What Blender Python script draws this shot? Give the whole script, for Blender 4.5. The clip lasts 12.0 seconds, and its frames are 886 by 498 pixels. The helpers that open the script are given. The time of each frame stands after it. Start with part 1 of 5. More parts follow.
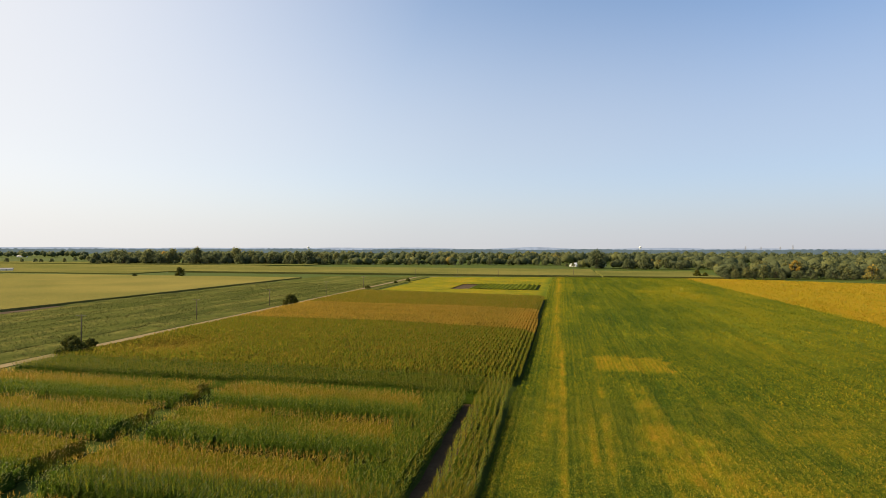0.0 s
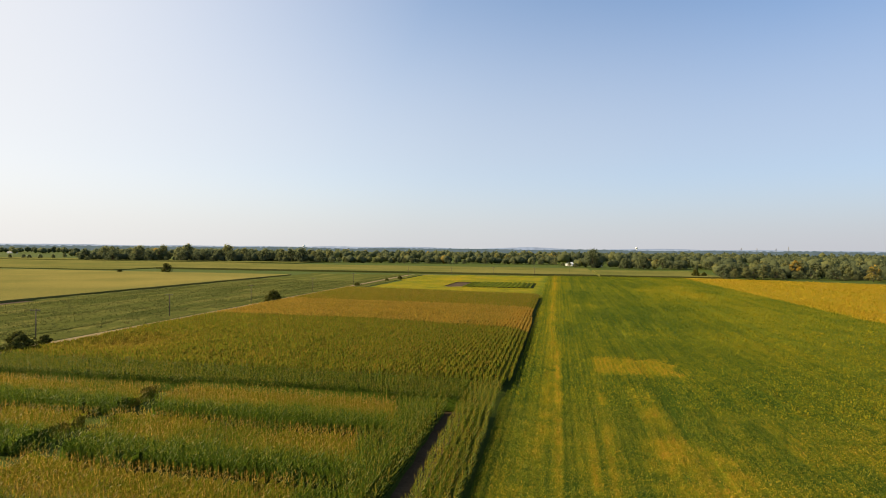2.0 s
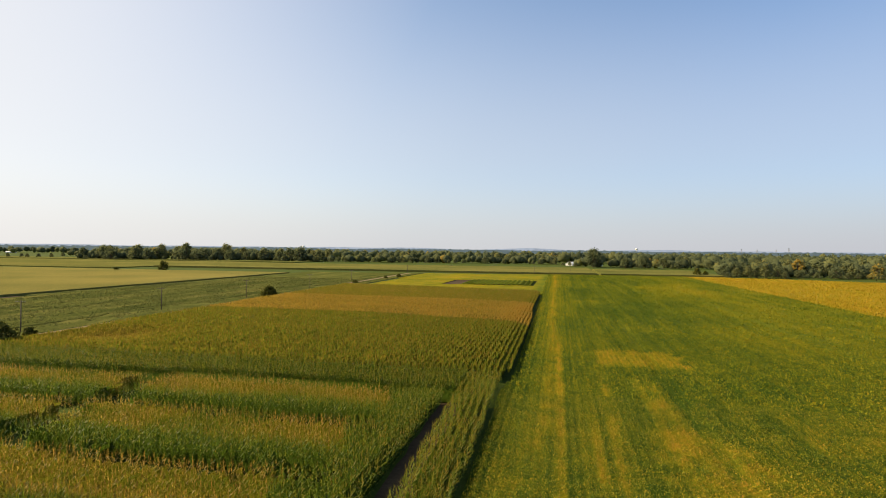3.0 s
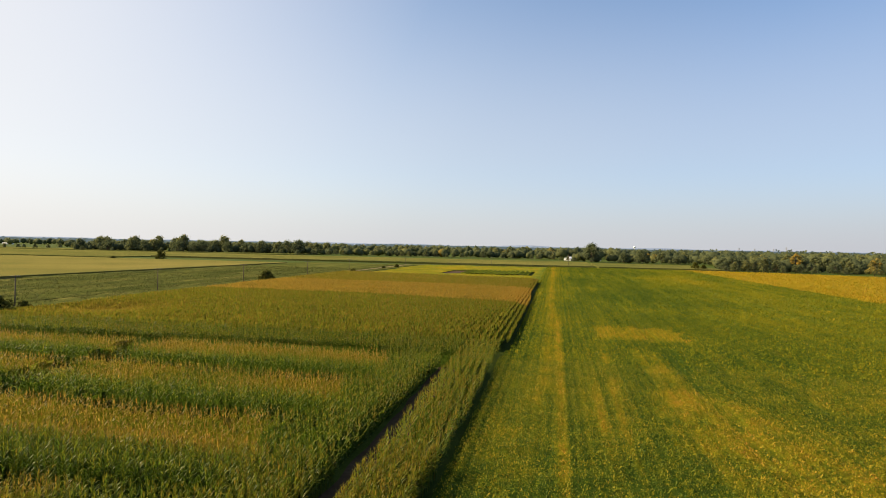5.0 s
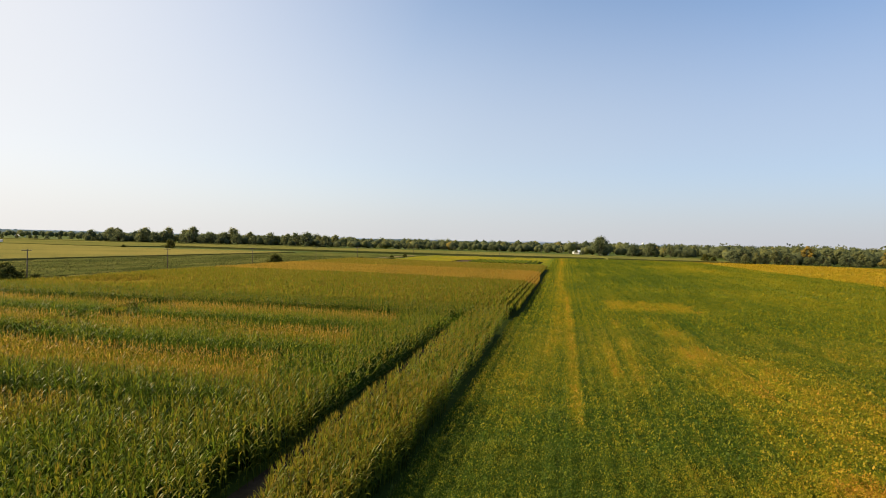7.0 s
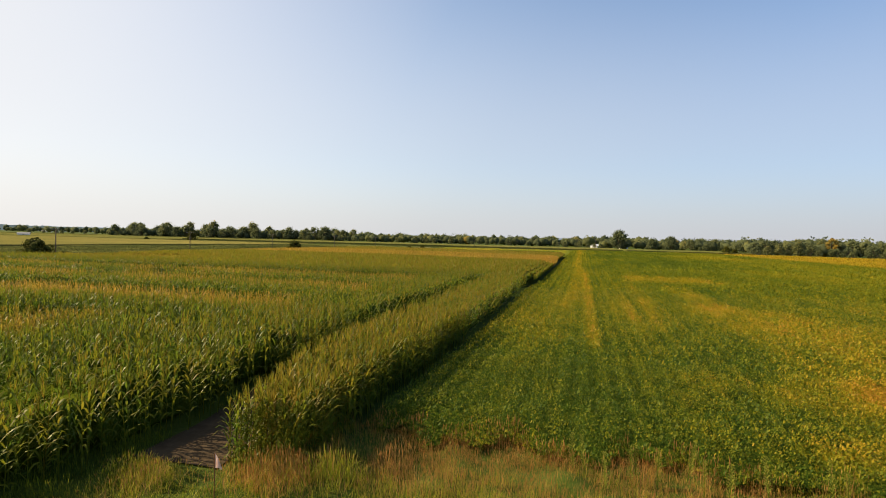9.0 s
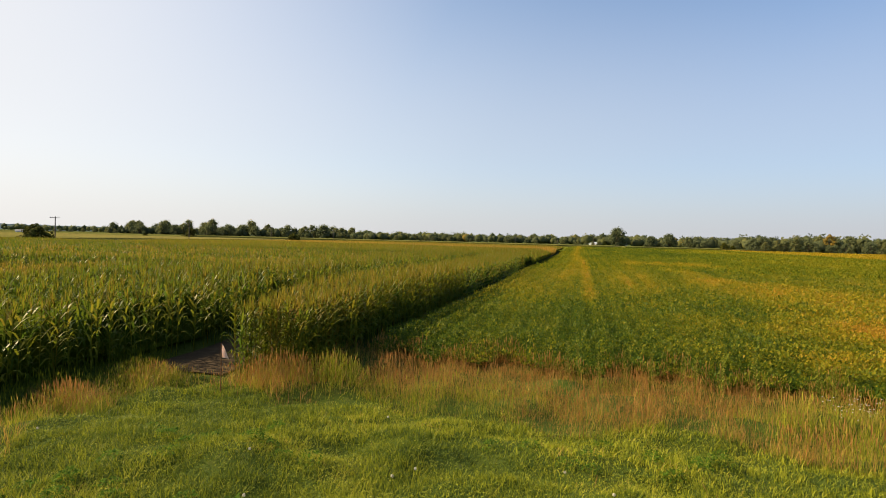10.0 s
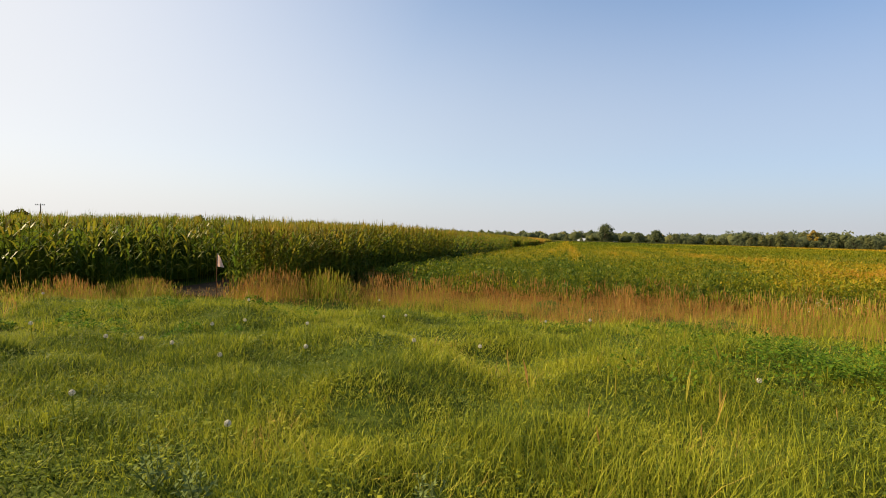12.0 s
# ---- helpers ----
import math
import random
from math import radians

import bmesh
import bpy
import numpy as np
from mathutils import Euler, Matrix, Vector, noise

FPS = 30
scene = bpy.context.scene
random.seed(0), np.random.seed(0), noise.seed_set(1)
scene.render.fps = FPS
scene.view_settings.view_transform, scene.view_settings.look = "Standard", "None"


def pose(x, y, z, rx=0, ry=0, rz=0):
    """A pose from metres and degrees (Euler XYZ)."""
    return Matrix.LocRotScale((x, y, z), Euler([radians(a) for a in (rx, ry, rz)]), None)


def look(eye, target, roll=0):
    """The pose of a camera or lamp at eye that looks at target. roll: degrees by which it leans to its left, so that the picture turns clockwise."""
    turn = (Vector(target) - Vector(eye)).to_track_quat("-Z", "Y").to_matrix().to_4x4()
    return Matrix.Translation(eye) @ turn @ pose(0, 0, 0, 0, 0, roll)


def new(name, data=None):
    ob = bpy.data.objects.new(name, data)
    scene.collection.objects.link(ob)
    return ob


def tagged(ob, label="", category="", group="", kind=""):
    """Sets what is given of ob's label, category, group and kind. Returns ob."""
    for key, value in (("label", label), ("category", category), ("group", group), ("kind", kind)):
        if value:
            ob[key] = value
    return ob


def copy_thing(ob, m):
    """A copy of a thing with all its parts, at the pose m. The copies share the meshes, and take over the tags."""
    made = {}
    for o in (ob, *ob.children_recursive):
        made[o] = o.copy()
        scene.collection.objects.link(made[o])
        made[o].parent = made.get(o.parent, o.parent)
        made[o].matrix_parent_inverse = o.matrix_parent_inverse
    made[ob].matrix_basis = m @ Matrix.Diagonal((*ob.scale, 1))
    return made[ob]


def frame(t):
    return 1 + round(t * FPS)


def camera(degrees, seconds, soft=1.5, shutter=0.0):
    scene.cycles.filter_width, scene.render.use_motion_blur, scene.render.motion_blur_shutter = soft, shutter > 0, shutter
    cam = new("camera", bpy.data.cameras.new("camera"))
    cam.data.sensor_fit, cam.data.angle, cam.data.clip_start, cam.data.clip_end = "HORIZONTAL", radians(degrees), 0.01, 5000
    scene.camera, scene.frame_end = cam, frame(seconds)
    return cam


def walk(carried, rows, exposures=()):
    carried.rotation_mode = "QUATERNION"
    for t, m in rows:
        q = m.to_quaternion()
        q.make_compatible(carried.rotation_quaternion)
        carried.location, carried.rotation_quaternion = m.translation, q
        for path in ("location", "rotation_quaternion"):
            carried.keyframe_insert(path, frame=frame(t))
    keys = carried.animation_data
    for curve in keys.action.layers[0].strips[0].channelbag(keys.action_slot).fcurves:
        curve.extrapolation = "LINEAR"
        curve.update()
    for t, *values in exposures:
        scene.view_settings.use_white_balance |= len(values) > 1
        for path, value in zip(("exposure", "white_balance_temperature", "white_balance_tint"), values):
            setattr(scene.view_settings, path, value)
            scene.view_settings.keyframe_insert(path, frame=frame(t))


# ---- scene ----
cam = camera(77.0, 12.0, 0.6)
PATH = [
    (0, (-0.017, 1.621, 20.428), (-0.011, 3.621, 20.428), 0.1),
    (0.5, (0.559, 4.35, 20.481), (0.563, 6.35, 20.479), 0.3),
    (1, (1.082, 6.543, 20.39), (1.086, 8.543, 20.385), 0.4),
    (1.5, (1.629, 8.858, 19.684), (1.633, 10.858, 19.683), 0.4),
    (2, (1.962, 10.688, 18.82), (1.981, 12.688, 18.819), 0.5),
    (2.5, (2.203, 12.629, 17.862), (2.237, 14.628, 17.86), 0.5),
    (3, (2.449, 13.957, 16.751), (2.468, 15.957, 16.754), 0.6),
    (5, (2.373, 14.758, 13.079), (2.399, 16.758, 13.071), 1.1),
    (5.5, (2.33, 14.906, 12.194), (2.359, 16.906, 12.183), 1.2),
    (6, (2.248, 15.005, 11.226), (2.26, 17.005, 11.213), 1.2),
    (6.5, (2.237, 15.154, 10.256), (2.248, 17.154, 10.239), 1.3),
    (8.5, (2.213, 14.533, 6.883), (2.15, 16.531, 6.847), 1.5),
    (9, (2.253, 14.471, 5.823), (2.19, 16.47, 5.788), 1.4),
    (9.5, (2.302, 14.216, 4.654), (2.241, 16.215, 4.619), 1.3),
    (10, (2.306, 14.038, 3.613), (2.248, 16.037, 3.577), 1.4),
    (10.5, (2.31, 13.918, 2.931), (2.268, 15.917, 2.895), 1.3),
    (11, (2.311, 13.788, 2.472), (2.282, 15.787, 2.435), 1.2),
    (11.5, (2.34, 13.689, 2.068), (2.312, 15.689, 2.031), 1.2),
    (12, (2.372, 13.538, 1.727), (2.353, 15.538, 1.684), 1.5),
]
walk(cam, [(t, look(eye, target, roll)) for t, eye, target, roll in PATH])

# ---- world, sun, exposure ----
SUN_TURN = -80.0          # degrees from +y, clockwise; minus: to the left of the first view
SUN_UP = 33.0
VEIL = [(0.25, (0.60, 0.60, 0.65)), (0.60, (0.72, 0.72, 0.745)), (0.85, (0.925, 0.905, 0.89)), (1.0, (0.98, 0.96, 0.93))]
CLEAR = [(0.25, (0.64, 0.93, 1.15)), (0.45, (0.68, 0.96, 1.15)), (0.68, (0.89, 1.0, 1.05)), (0.9, (1.0, 1.0, 1.0))]
world = bpy.data.worlds.new("sky")
scene.world = world
world.use_nodes = True
wt = world.node_tree
wt.nodes.clear()
sky = wt.nodes.new("ShaderNodeTexSky")
sky.sky_type = "NISHITA"
sky.sun_disc = False
sky.sun_elevation = radians(SUN_UP)
sky.sun_rotation = radians(SUN_TURN)
sky.altitude = 200.0
sky.air_density = 0.85
sky.dust_density = 1.2
sky.ozone_density = 0.5
sky_bg = wt.nodes.new("ShaderNodeBackground")
sky_bg.inputs["Strength"].default_value = 0.097
sky_out = wt.nodes.new("ShaderNodeOutputWorld")
# summer haze: thickest at the horizon, whiter and brighter towards the sun
coord = wt.nodes.new("ShaderNodeTexCoord")
split = wt.nodes.new("ShaderNodeSeparateXYZ")
wt.links.new(coord.outputs["Generated"], split.inputs[0])
sun_dir = Vector((math.sin(radians(SUN_TURN)) * math.cos(radians(SUN_UP)),
                  math.cos(radians(SUN_TURN)) * math.cos(radians(SUN_UP)), math.sin(radians(SUN_UP))))
near_sun = wt.nodes.new("ShaderNodeVectorMath")
near_sun.operation = "DOT_PRODUCT"
near_sun.inputs[1].default_value = sun_dir
wt.links.new(coord.outputs["Generated"], near_sun.inputs[0])
half_dot = wt.nodes.new("ShaderNodeMath")
half_dot.operation = "MULTIPLY_ADD"
half_dot.inputs[1].default_value = half_dot.inputs[2].default_value = 0.5
wt.links.new(near_sun.outputs["Value"], half_dot.inputs[0])


def sky_ramp(source, stops, ease=False):
    n = wt.nodes.new("ShaderNodeValToRGB")
    n.color_ramp.interpolation = "EASE" if ease else "LINEAR"
    while len(n.color_ramp.elements) < len(stops):
        n.color_ramp.elements.new(0.5)
    for e, (p, c) in zip(n.color_ramp.elements, stops):
        e.position, e.color = p, (*c, 1)
    wt.links.new(source, n.inputs["Fac"])
    return n.outputs["Color"]


def sky_mix(kind, fac, one, two):
    n = wt.nodes.new("ShaderNodeMix")
    n.data_type, n.blend_type = "RGBA", kind
    for k, v in ((0, fac), (6, one), (7, two)):
        if isinstance(v, float):
            n.inputs[k].default_value = v
        else:
            wt.links.new(v, n.inputs[k])
    return n.outputs[2]


grey = lambda *rows: [(p, (k, k, k)) for p, k in rows]
haze = sky_ramp(split.outputs["Z"], grey((0.0, 0.93), (0.14, 0.60), (0.52, 0.0)), True)
glare = sky_ramp(half_dot.outputs[0], grey((0.45, 0.0), (0.68, 0.07), (0.80, 0.42), (0.90, 0.76), (1.0, 0.94)))
thick = sky_mix("SCREEN", 1.0, haze, glare)
veil = sky_ramp(half_dot.outputs[0], VEIL)
clear = sky_mix("MULTIPLY", 1.0, sky.outputs["Color"], sky_ramp(half_dot.outputs[0], CLEAR))
gain = wt.nodes.new("ShaderNodeVectorMath")
gain.operation = "SCALE"
gain.inputs["Scale"].default_value = 5.0
wt.links.new(veil, gain.inputs[0])
wt.links.new(sky_mix("MIX", thick, clear, gain.outputs[0]), sky_bg.inputs["Color"])
wt.links.new(sky_bg.outputs[0], sky_out.inputs["Surface"])

sun = new("sun", bpy.data.lights.new("sun", "SUN"))
sun.data.energy = 5.0
sun.data.angle = radians(0.6)
sun.data.color = (1.0, 0.775, 0.46)
sun.matrix_basis = look(sun_dir * 100, (0, 0, 0))
scene.view_settings.exposure = 0.95

# ---- the field frame: a runs along the crop rows, b to their right ----
TURN = radians(12.3)
SA, CA = math.sin(TURN), math.cos(TURN)
rng = np.random.default_rng(7)


def at(a, b, z=0.0):
    return Vector((a * SA + b * CA, a * CA - b * SA, z))


def at_many(a, b, z):
    return np.stack([a * SA + b * CA, a * CA - b * SA, z], -1)


def to_field(x, y):
    return x * SA + y * CA, x * CA - y * SA


def smooth(x, lo, hi):
    k = np.clip((x - lo) / (hi - lo), 0, 1)
    return k * k * (3 - 2 * k)


def berm(a, b):
    """Height of the ground: the mown strip lies on a low bank."""
    return 0.5 * (1 - smooth(np.asarray(a, float), 20.5, 26.0)) * smooth(np.asarray(b, float), -12.0, -9.0)


LATTICE = rng.random((256, 256))


def vnoise(u, v):
    """Smooth value noise, 0 to 1."""
    u, v = np.asarray(u, float), np.asarray(v, float)
    i, j = np.floor(u).astype(int), np.floor(v).astype(int)
    f, g = u - i, v - j
    f, g = f * f * (3 - 2 * f), g * g * (3 - 2 * g)
    i0, i1, j0, j1 = i & 255, (i + 1) & 255, j & 255, (j + 1) & 255
    return (LATTICE[i0, j0] * (1 - f) + LATTICE[i1, j0] * f) * (1 - g) + (LATTICE[i0, j1] * (1 - f) + LATTICE[i1, j1] * f) * g


def fbm(u, v, n=3):
    s, k, w = 0.0, 1.0, 0.0
    for o in range(n):
        s = s + vnoise(u * 2 ** o + 17.3 * o, v * 2 ** o + 5.1 * o) * k
        w += k
        k *= 0.5
    return s / w


# ---- mesh helpers ----
def mesh_object(name, verts, tris=None, quads=None, material=None, tint=None, shade_smooth=False):
    """One mesh object from arrays; tint: a float for each vertex, read by the materials as 'ripe'."""
    me = bpy.data.meshes.new(name)
    verts = np.asarray(verts, np.float32).reshape(-1, 3)
    loops, starts, n = [], [], 0
    for f, k in ((tris, 3), (quads, 4)):
        if f is not None and len(f):
            f = np.asarray(f, np.int32).reshape(-1, k)
            starts.append(n + np.arange(len(f), dtype=np.int32) * k)
            loops.append(f.ravel())
            n += f.size
    loops, starts = np.concatenate(loops), np.concatenate(starts)
    me.vertices.add(len(verts))
    me.vertices.foreach_set("co", verts.ravel())
    me.loops.add(len(loops))
    me.loops.foreach_set("vertex_index", loops)
    me.polygons.add(len(starts))
    me.polygons.foreach_set("loop_start", starts)
    if tint is not None:
        att = me.attributes.new("ripe", "FLOAT", "POINT")
        att.data.foreach_set("value", np.asarray(tint, np.float32).ravel())
    me.update(calc_edges=True)
    if shade_smooth:
        me.polygons.foreach_set("use_smooth", np.ones(len(me.polygons), bool))
    if material:
        me.materials.append(material)
    return new(name, me)


def part(name, bm, material, parent, label="", smooth_faces=False):
    me = bpy.data.meshes.new(name)
    bm.to_mesh(me)
    bm.free()
    if smooth_faces:
        me.polygons.foreach_set("use_smooth", np.ones(len(me.polygons), bool))
    me.materials.append(material)
    ob = new(name, me)
    ob.parent = parent
    if label:
        tagged(ob, label)
    return ob


def empty(name, m, label, category, group=""):
    ob = new(name)
    ob.matrix_basis = m
    return tagged(ob, label, category, group)


def scatter(proto, pos, yaw, size, ripe, lean=None, lean_way=None, tint_offset=None):
    """Copies of a small triangle mesh (verts, tris) as one pair of arrays, turned, scaled and tilted one by one."""
    pv, pt = proto[0], proto[1]
    n, k = len(pos), len(pv)
    size = np.asarray(size, float)
    if size.ndim == 1:
        size = np.stack([size, size, size], -1)
    p = pv[None] * size[:, None, :]
    c, s = np.cos(yaw)[:, None], np.sin(yaw)[:, None]
    x, y, z = p[..., 0] * c - p[..., 1] * s, p[..., 0] * s + p[..., 1] * c, p[..., 2]
    if lean is not None:
        x = x + z * (np.sin(lean) * np.cos(lean_way))[:, None]
        y = y + z * (np.sin(lean) * np.sin(lean_way))[:, None]
        z = z * np.cos(lean)[:, None]
    v = np.stack([x, y, z], -1) + pos[:, None, :]
    t = pt[None] + (np.arange(n) * k)[:, None, None]
    r = np.repeat(np.asarray(ripe, float)[:, None], k, 1)
    if tint_offset is not None:
        r = r + tint_offset[None]
    return v.reshape(-1, 3), t.reshape(-1, 3), r.ravel()


def joined(chunks):
    vs, ts, rs, n = [], [], [], 0
    for v, t, r in chunks:
        vs.append(v), ts.append(t + n), rs.append(r)
        n += len(v)
    return np.concatenate(vs), np.concatenate(ts), np.concatenate(rs)


# ---- materials ----
def material(name):
    m = bpy.data.materials.new(name)
    m.use_nodes = True
    nt = m.node_tree
    nt.nodes.clear()
    out = nt.nodes.new("ShaderNodeOutputMaterial")
    return m, nt, out


def ramp(nt, stops, source=None):
    n = nt.nodes.new("ShaderNodeValToRGB")
    el = n.color_ramp.elements
    while len(el) < len(stops):
        el.new(0.5)
    for e, (p, c) in zip(el, stops):
        e.position, e.color = p, (*c, 1)
    if source:
        nt.links.new(source, n.inputs["Fac"])
    return n


def noise_node(nt, scale, detail=4.0, source=None, rough=0.55):
    n = nt.nodes.new("ShaderNodeTexNoise")
    n.inputs["Scale"].default_value, n.inputs["Detail"].default_value = scale, detail
    n.inputs["Roughness"].default_value = rough
    if source is None:
        g = nt.nodes.new("ShaderNodeNewGeometry")
        source = g.outputs["Position"]
    nt.links.new(source, n.inputs["Vector"])
    return n


def maths(nt, op, a, b):
    n = nt.nodes.new("ShaderNodeMath")
    n.operation = op
    for i, v in enumerate((a, b)):
        if isinstance(v, (int, float)):
            n.inputs[i].default_value = v
        else:
            nt.links.new(v, n.inputs[i])
    return n.outputs[0]


def foliage(name, stops, thin=0.35, gloss=0.45, spread=0.25, grain=0.0, grain_size=3.0, bump=0.0, gleam=0.03):
    """Leaves: the colour runs over the stops with ripeness and painted shade, varied leaf by leaf; light shines
    through.
    """
    m, nt, out = material(name)
    att = nt.nodes.new("ShaderNodeAttribute")
    att.attribute_name = "ripe"
    geo = nt.nodes.new("ShaderNodeNewGeometry")
    v = maths(nt, "MULTIPLY", maths(nt, "SUBTRACT", geo.outputs["Random Per Island"], 0.5), spread)
    v = maths(nt, "ADD", att.outputs["Fac"], v)
    if grain:
        g = noise_node(nt, grain_size, 5.0, geo.outputs["Position"], 0.7)
        v = maths(nt, "ADD", v, maths(nt, "MULTIPLY", maths(nt, "SUBTRACT", g.outputs["Fac"], 0.5), grain))
    col = ramp(nt, stops, v)
    bsdf = nt.nodes.new("ShaderNodeBsdfPrincipled")
    bsdf.inputs["Roughness"].default_value = gloss
    bsdf.inputs["Specular IOR Level"].default_value = gleam if thin else 0.0
    nt.links.new(col.outputs["Color"], bsdf.inputs["Base Color"])
    if bump:
        b = nt.nodes.new("ShaderNodeBump")
        b.inputs["Strength"].default_value = 1.0
        b.inputs["Distance"].default_value = bump
        g2 = noise_node(nt, grain_size * 1.3, 5.0, geo.outputs["Position"], 0.7)
        nt.links.new(g2.outputs["Fac"], b.inputs["Height"])
        nt.links.new(b.outputs["Normal"], bsdf.inputs["Normal"])
    if thin:
        tr = nt.nodes.new("ShaderNodeBsdfTranslucent")
        nt.links.new(col.outputs["Color"], tr.inputs["Color"])
        mix = nt.nodes.new("ShaderNodeMixShader")
        mix.inputs[0].default_value = thin
        nt.links.new(bsdf.outputs[0], mix.inputs[1])
        nt.links.new(tr.outputs[0], mix.inputs[2])
        nt.links.new(mix.outputs[0], out.inputs["Surface"])
    else:
        nt.links.new(bsdf.outputs[0], out.inputs["Surface"])
    return m


def plain(name, stops, scale=4.0, rough=0.85, bump=0.02, metal=0.0, detail=6.0):
    """A surface with two scales of stains and grain and a fine relief."""
    m, nt, out = material(name)
    geo = nt.nodes.new("ShaderNodeNewGeometry")
    n1 = noise_node(nt, scale, detail, geo.outputs["Position"], 0.65)
    n2 = noise_node(nt, scale * 0.13, 3.0, geo.outputs["Position"])
    v = maths(nt, "ADD", maths(nt, "MULTIPLY", n1.outputs["Fac"], 0.6), maths(nt, "MULTIPLY", n2.outputs["Fac"], 0.4))
    col = ramp(nt, stops, v)
    bsdf = nt.nodes.new("ShaderNodeBsdfPrincipled")
    bsdf.inputs["Roughness"].default_value = rough
    bsdf.inputs["Metallic"].default_value = metal
    bsdf.inputs["Specular IOR Level"].default_value = 0.5 if rough < 0.8 else 0.05
    nt.links.new(col.outputs["Color"], bsdf.inputs["Base Color"])
    if bump:
        b = nt.nodes.new("ShaderNodeBump")
        b.inputs["Distance"].default_value = bump
        nt.links.new(n1.outputs["Fac"], b.inputs["Height"])
        nt.links.new(b.outputs["Normal"], bsdf.inputs["Normal"])
    nt.links.new(bsdf.outputs[0], out.inputs["Surface"])
    return m


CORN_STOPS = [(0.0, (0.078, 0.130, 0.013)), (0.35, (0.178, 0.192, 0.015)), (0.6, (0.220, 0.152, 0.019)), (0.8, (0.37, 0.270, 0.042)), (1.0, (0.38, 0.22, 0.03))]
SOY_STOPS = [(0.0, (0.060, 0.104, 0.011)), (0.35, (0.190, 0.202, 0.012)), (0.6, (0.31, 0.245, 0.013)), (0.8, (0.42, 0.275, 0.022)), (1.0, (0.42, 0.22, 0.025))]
GRASS_STOPS = [(0.0, (0.100, 0.140, 0.018)), (0.35, (0.305, 0.325, 0.022)), (0.6, (0.40, 0.385, 0.040)), (0.8, (0.45, 0.27, 0.080)), (1.0, (0.41, 0.205, 0.058))]
# tree greens are lifted and blued to paint in the haze of distance
HAZY_TREE_STOPS = [(0.0, (0.075, 0.098, 0.055)), (0.35, (0.140, 0.165, 0.080)), (0.65, (0.21, 0.22, 0.08)), (1.0, (0.50, 0.30, 0.04))]
DULL_STOPS = [(0.0, (0.045, 0.060, 0.016)), (0.35, (0.092, 0.103, 0.028)), (0.6, (0.175, 0.160, 0.048)), (0.8, (0.26, 0.21, 0.064)), (1.0, (0.33, 0.24, 0.08))]
mat_corn = foliage("corn_leaves", CORN_STOPS, 0.54, 0.42, 0.5, gleam=0.13)
mat_soy = foliage("soybean_leaves", SOY_STOPS, 0.45, 0.5, 0.42, gleam=0.08)
mat_soy_far = foliage("soybean_tops", SOY_STOPS, 0.45, 0.6, 0.34, gleam=0.04)
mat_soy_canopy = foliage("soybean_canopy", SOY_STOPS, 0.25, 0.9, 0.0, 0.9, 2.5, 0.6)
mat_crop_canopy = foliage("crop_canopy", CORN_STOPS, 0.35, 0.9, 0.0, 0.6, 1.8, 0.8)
mat_dull = foliage("pale_crop_canopy", DULL_STOPS, 0.0, 0.9, 0.0, 0.7, 1.4, 0.5)
mat_dull_leaf = foliage("pale_crop_leaves", DULL_STOPS, 0.3, 0.7, 0.2, gleam=0.03)
mat_grass = foliage("grass_blades", GRASS_STOPS, 0.36, 0.5, 0.55, gleam=0.07)
mat_tree = foliage("tree_leaves", HAZY_TREE_STOPS, 0.58, 0.7, 0.16)
mat_bush = foliage("bush_leaves", [(0.0, (0.030, 0.036, 0.008)), (0.4, (0.075, 0.080, 0.014)), (1.0, (0.15, 0.14, 0.03))], 0.25, 0.6, 0.3)
mat_soil = plain("soil", [(0.2, (0.034, 0.024, 0.014)), (0.5, (0.062, 0.044, 0.026)), (0.8, (0.11, 0.082, 0.050))], 3.0, 0.95, 0.04)
mat_turf = plain("turf", [(0.25, (0.026, 0.044, 0.007)), (0.5, (0.050, 0.074, 0.011)), (0.8, (0.10, 0.105, 0.024))], 6.0, 0.95, 0.05)
mat_road = plain("gravel", [(0.2, (0.13, 0.098, 0.050)), (0.5, (0.19, 0.150, 0.080)), (0.8, (0.26, 0.21, 0.125))], 7.0, 0.95, 0.02)
mat_bark = plain("bark", [(0.2, (0.045, 0.035, 0.027)), (0.5, (0.09, 0.07, 0.055)), (0.8, (0.15, 0.125, 0.10))], 6.0, 0.95, 0.05)
mat_pole = plain("weathered_wood", [(0.2, (0.06, 0.05, 0.04)), (0.5, (0.11, 0.09, 0.07)), (0.8, (0.17, 0.145, 0.12))], 9.0, 0.9, 0.01)
mat_white = plain("white_paint", [(0.2, (0.66, 0.66, 0.64)), (0.5, (0.78, 0.78, 0.76)), (0.8, (0.84, 0.84, 0.83))], 1.5, 0.6, 0.005)
mat_grey = plain("grey_roof", [(0.2, (0.18, 0.18, 0.18)), (0.5, (0.26, 0.26, 0.265)), (0.8, (0.34, 0.34, 0.35))], 1.5, 0.6, 0.01)

# ---- large structure: the ground, one sheet to the horizon ----
def graded(lo, hi, near_lo, near_hi, step, grow=1.35):
    xs = list(np.arange(near_lo, near_hi + 1e-6, step))
    s, x = step, near_hi
    while x < hi:
        s *= grow
        x = min(x + s, hi)
        xs.append(x)
    s, x = step, near_lo
    while x > lo:
        s *= grow
        x = max(x - s, lo)
        xs.insert(0, x)
    return np.array(xs)


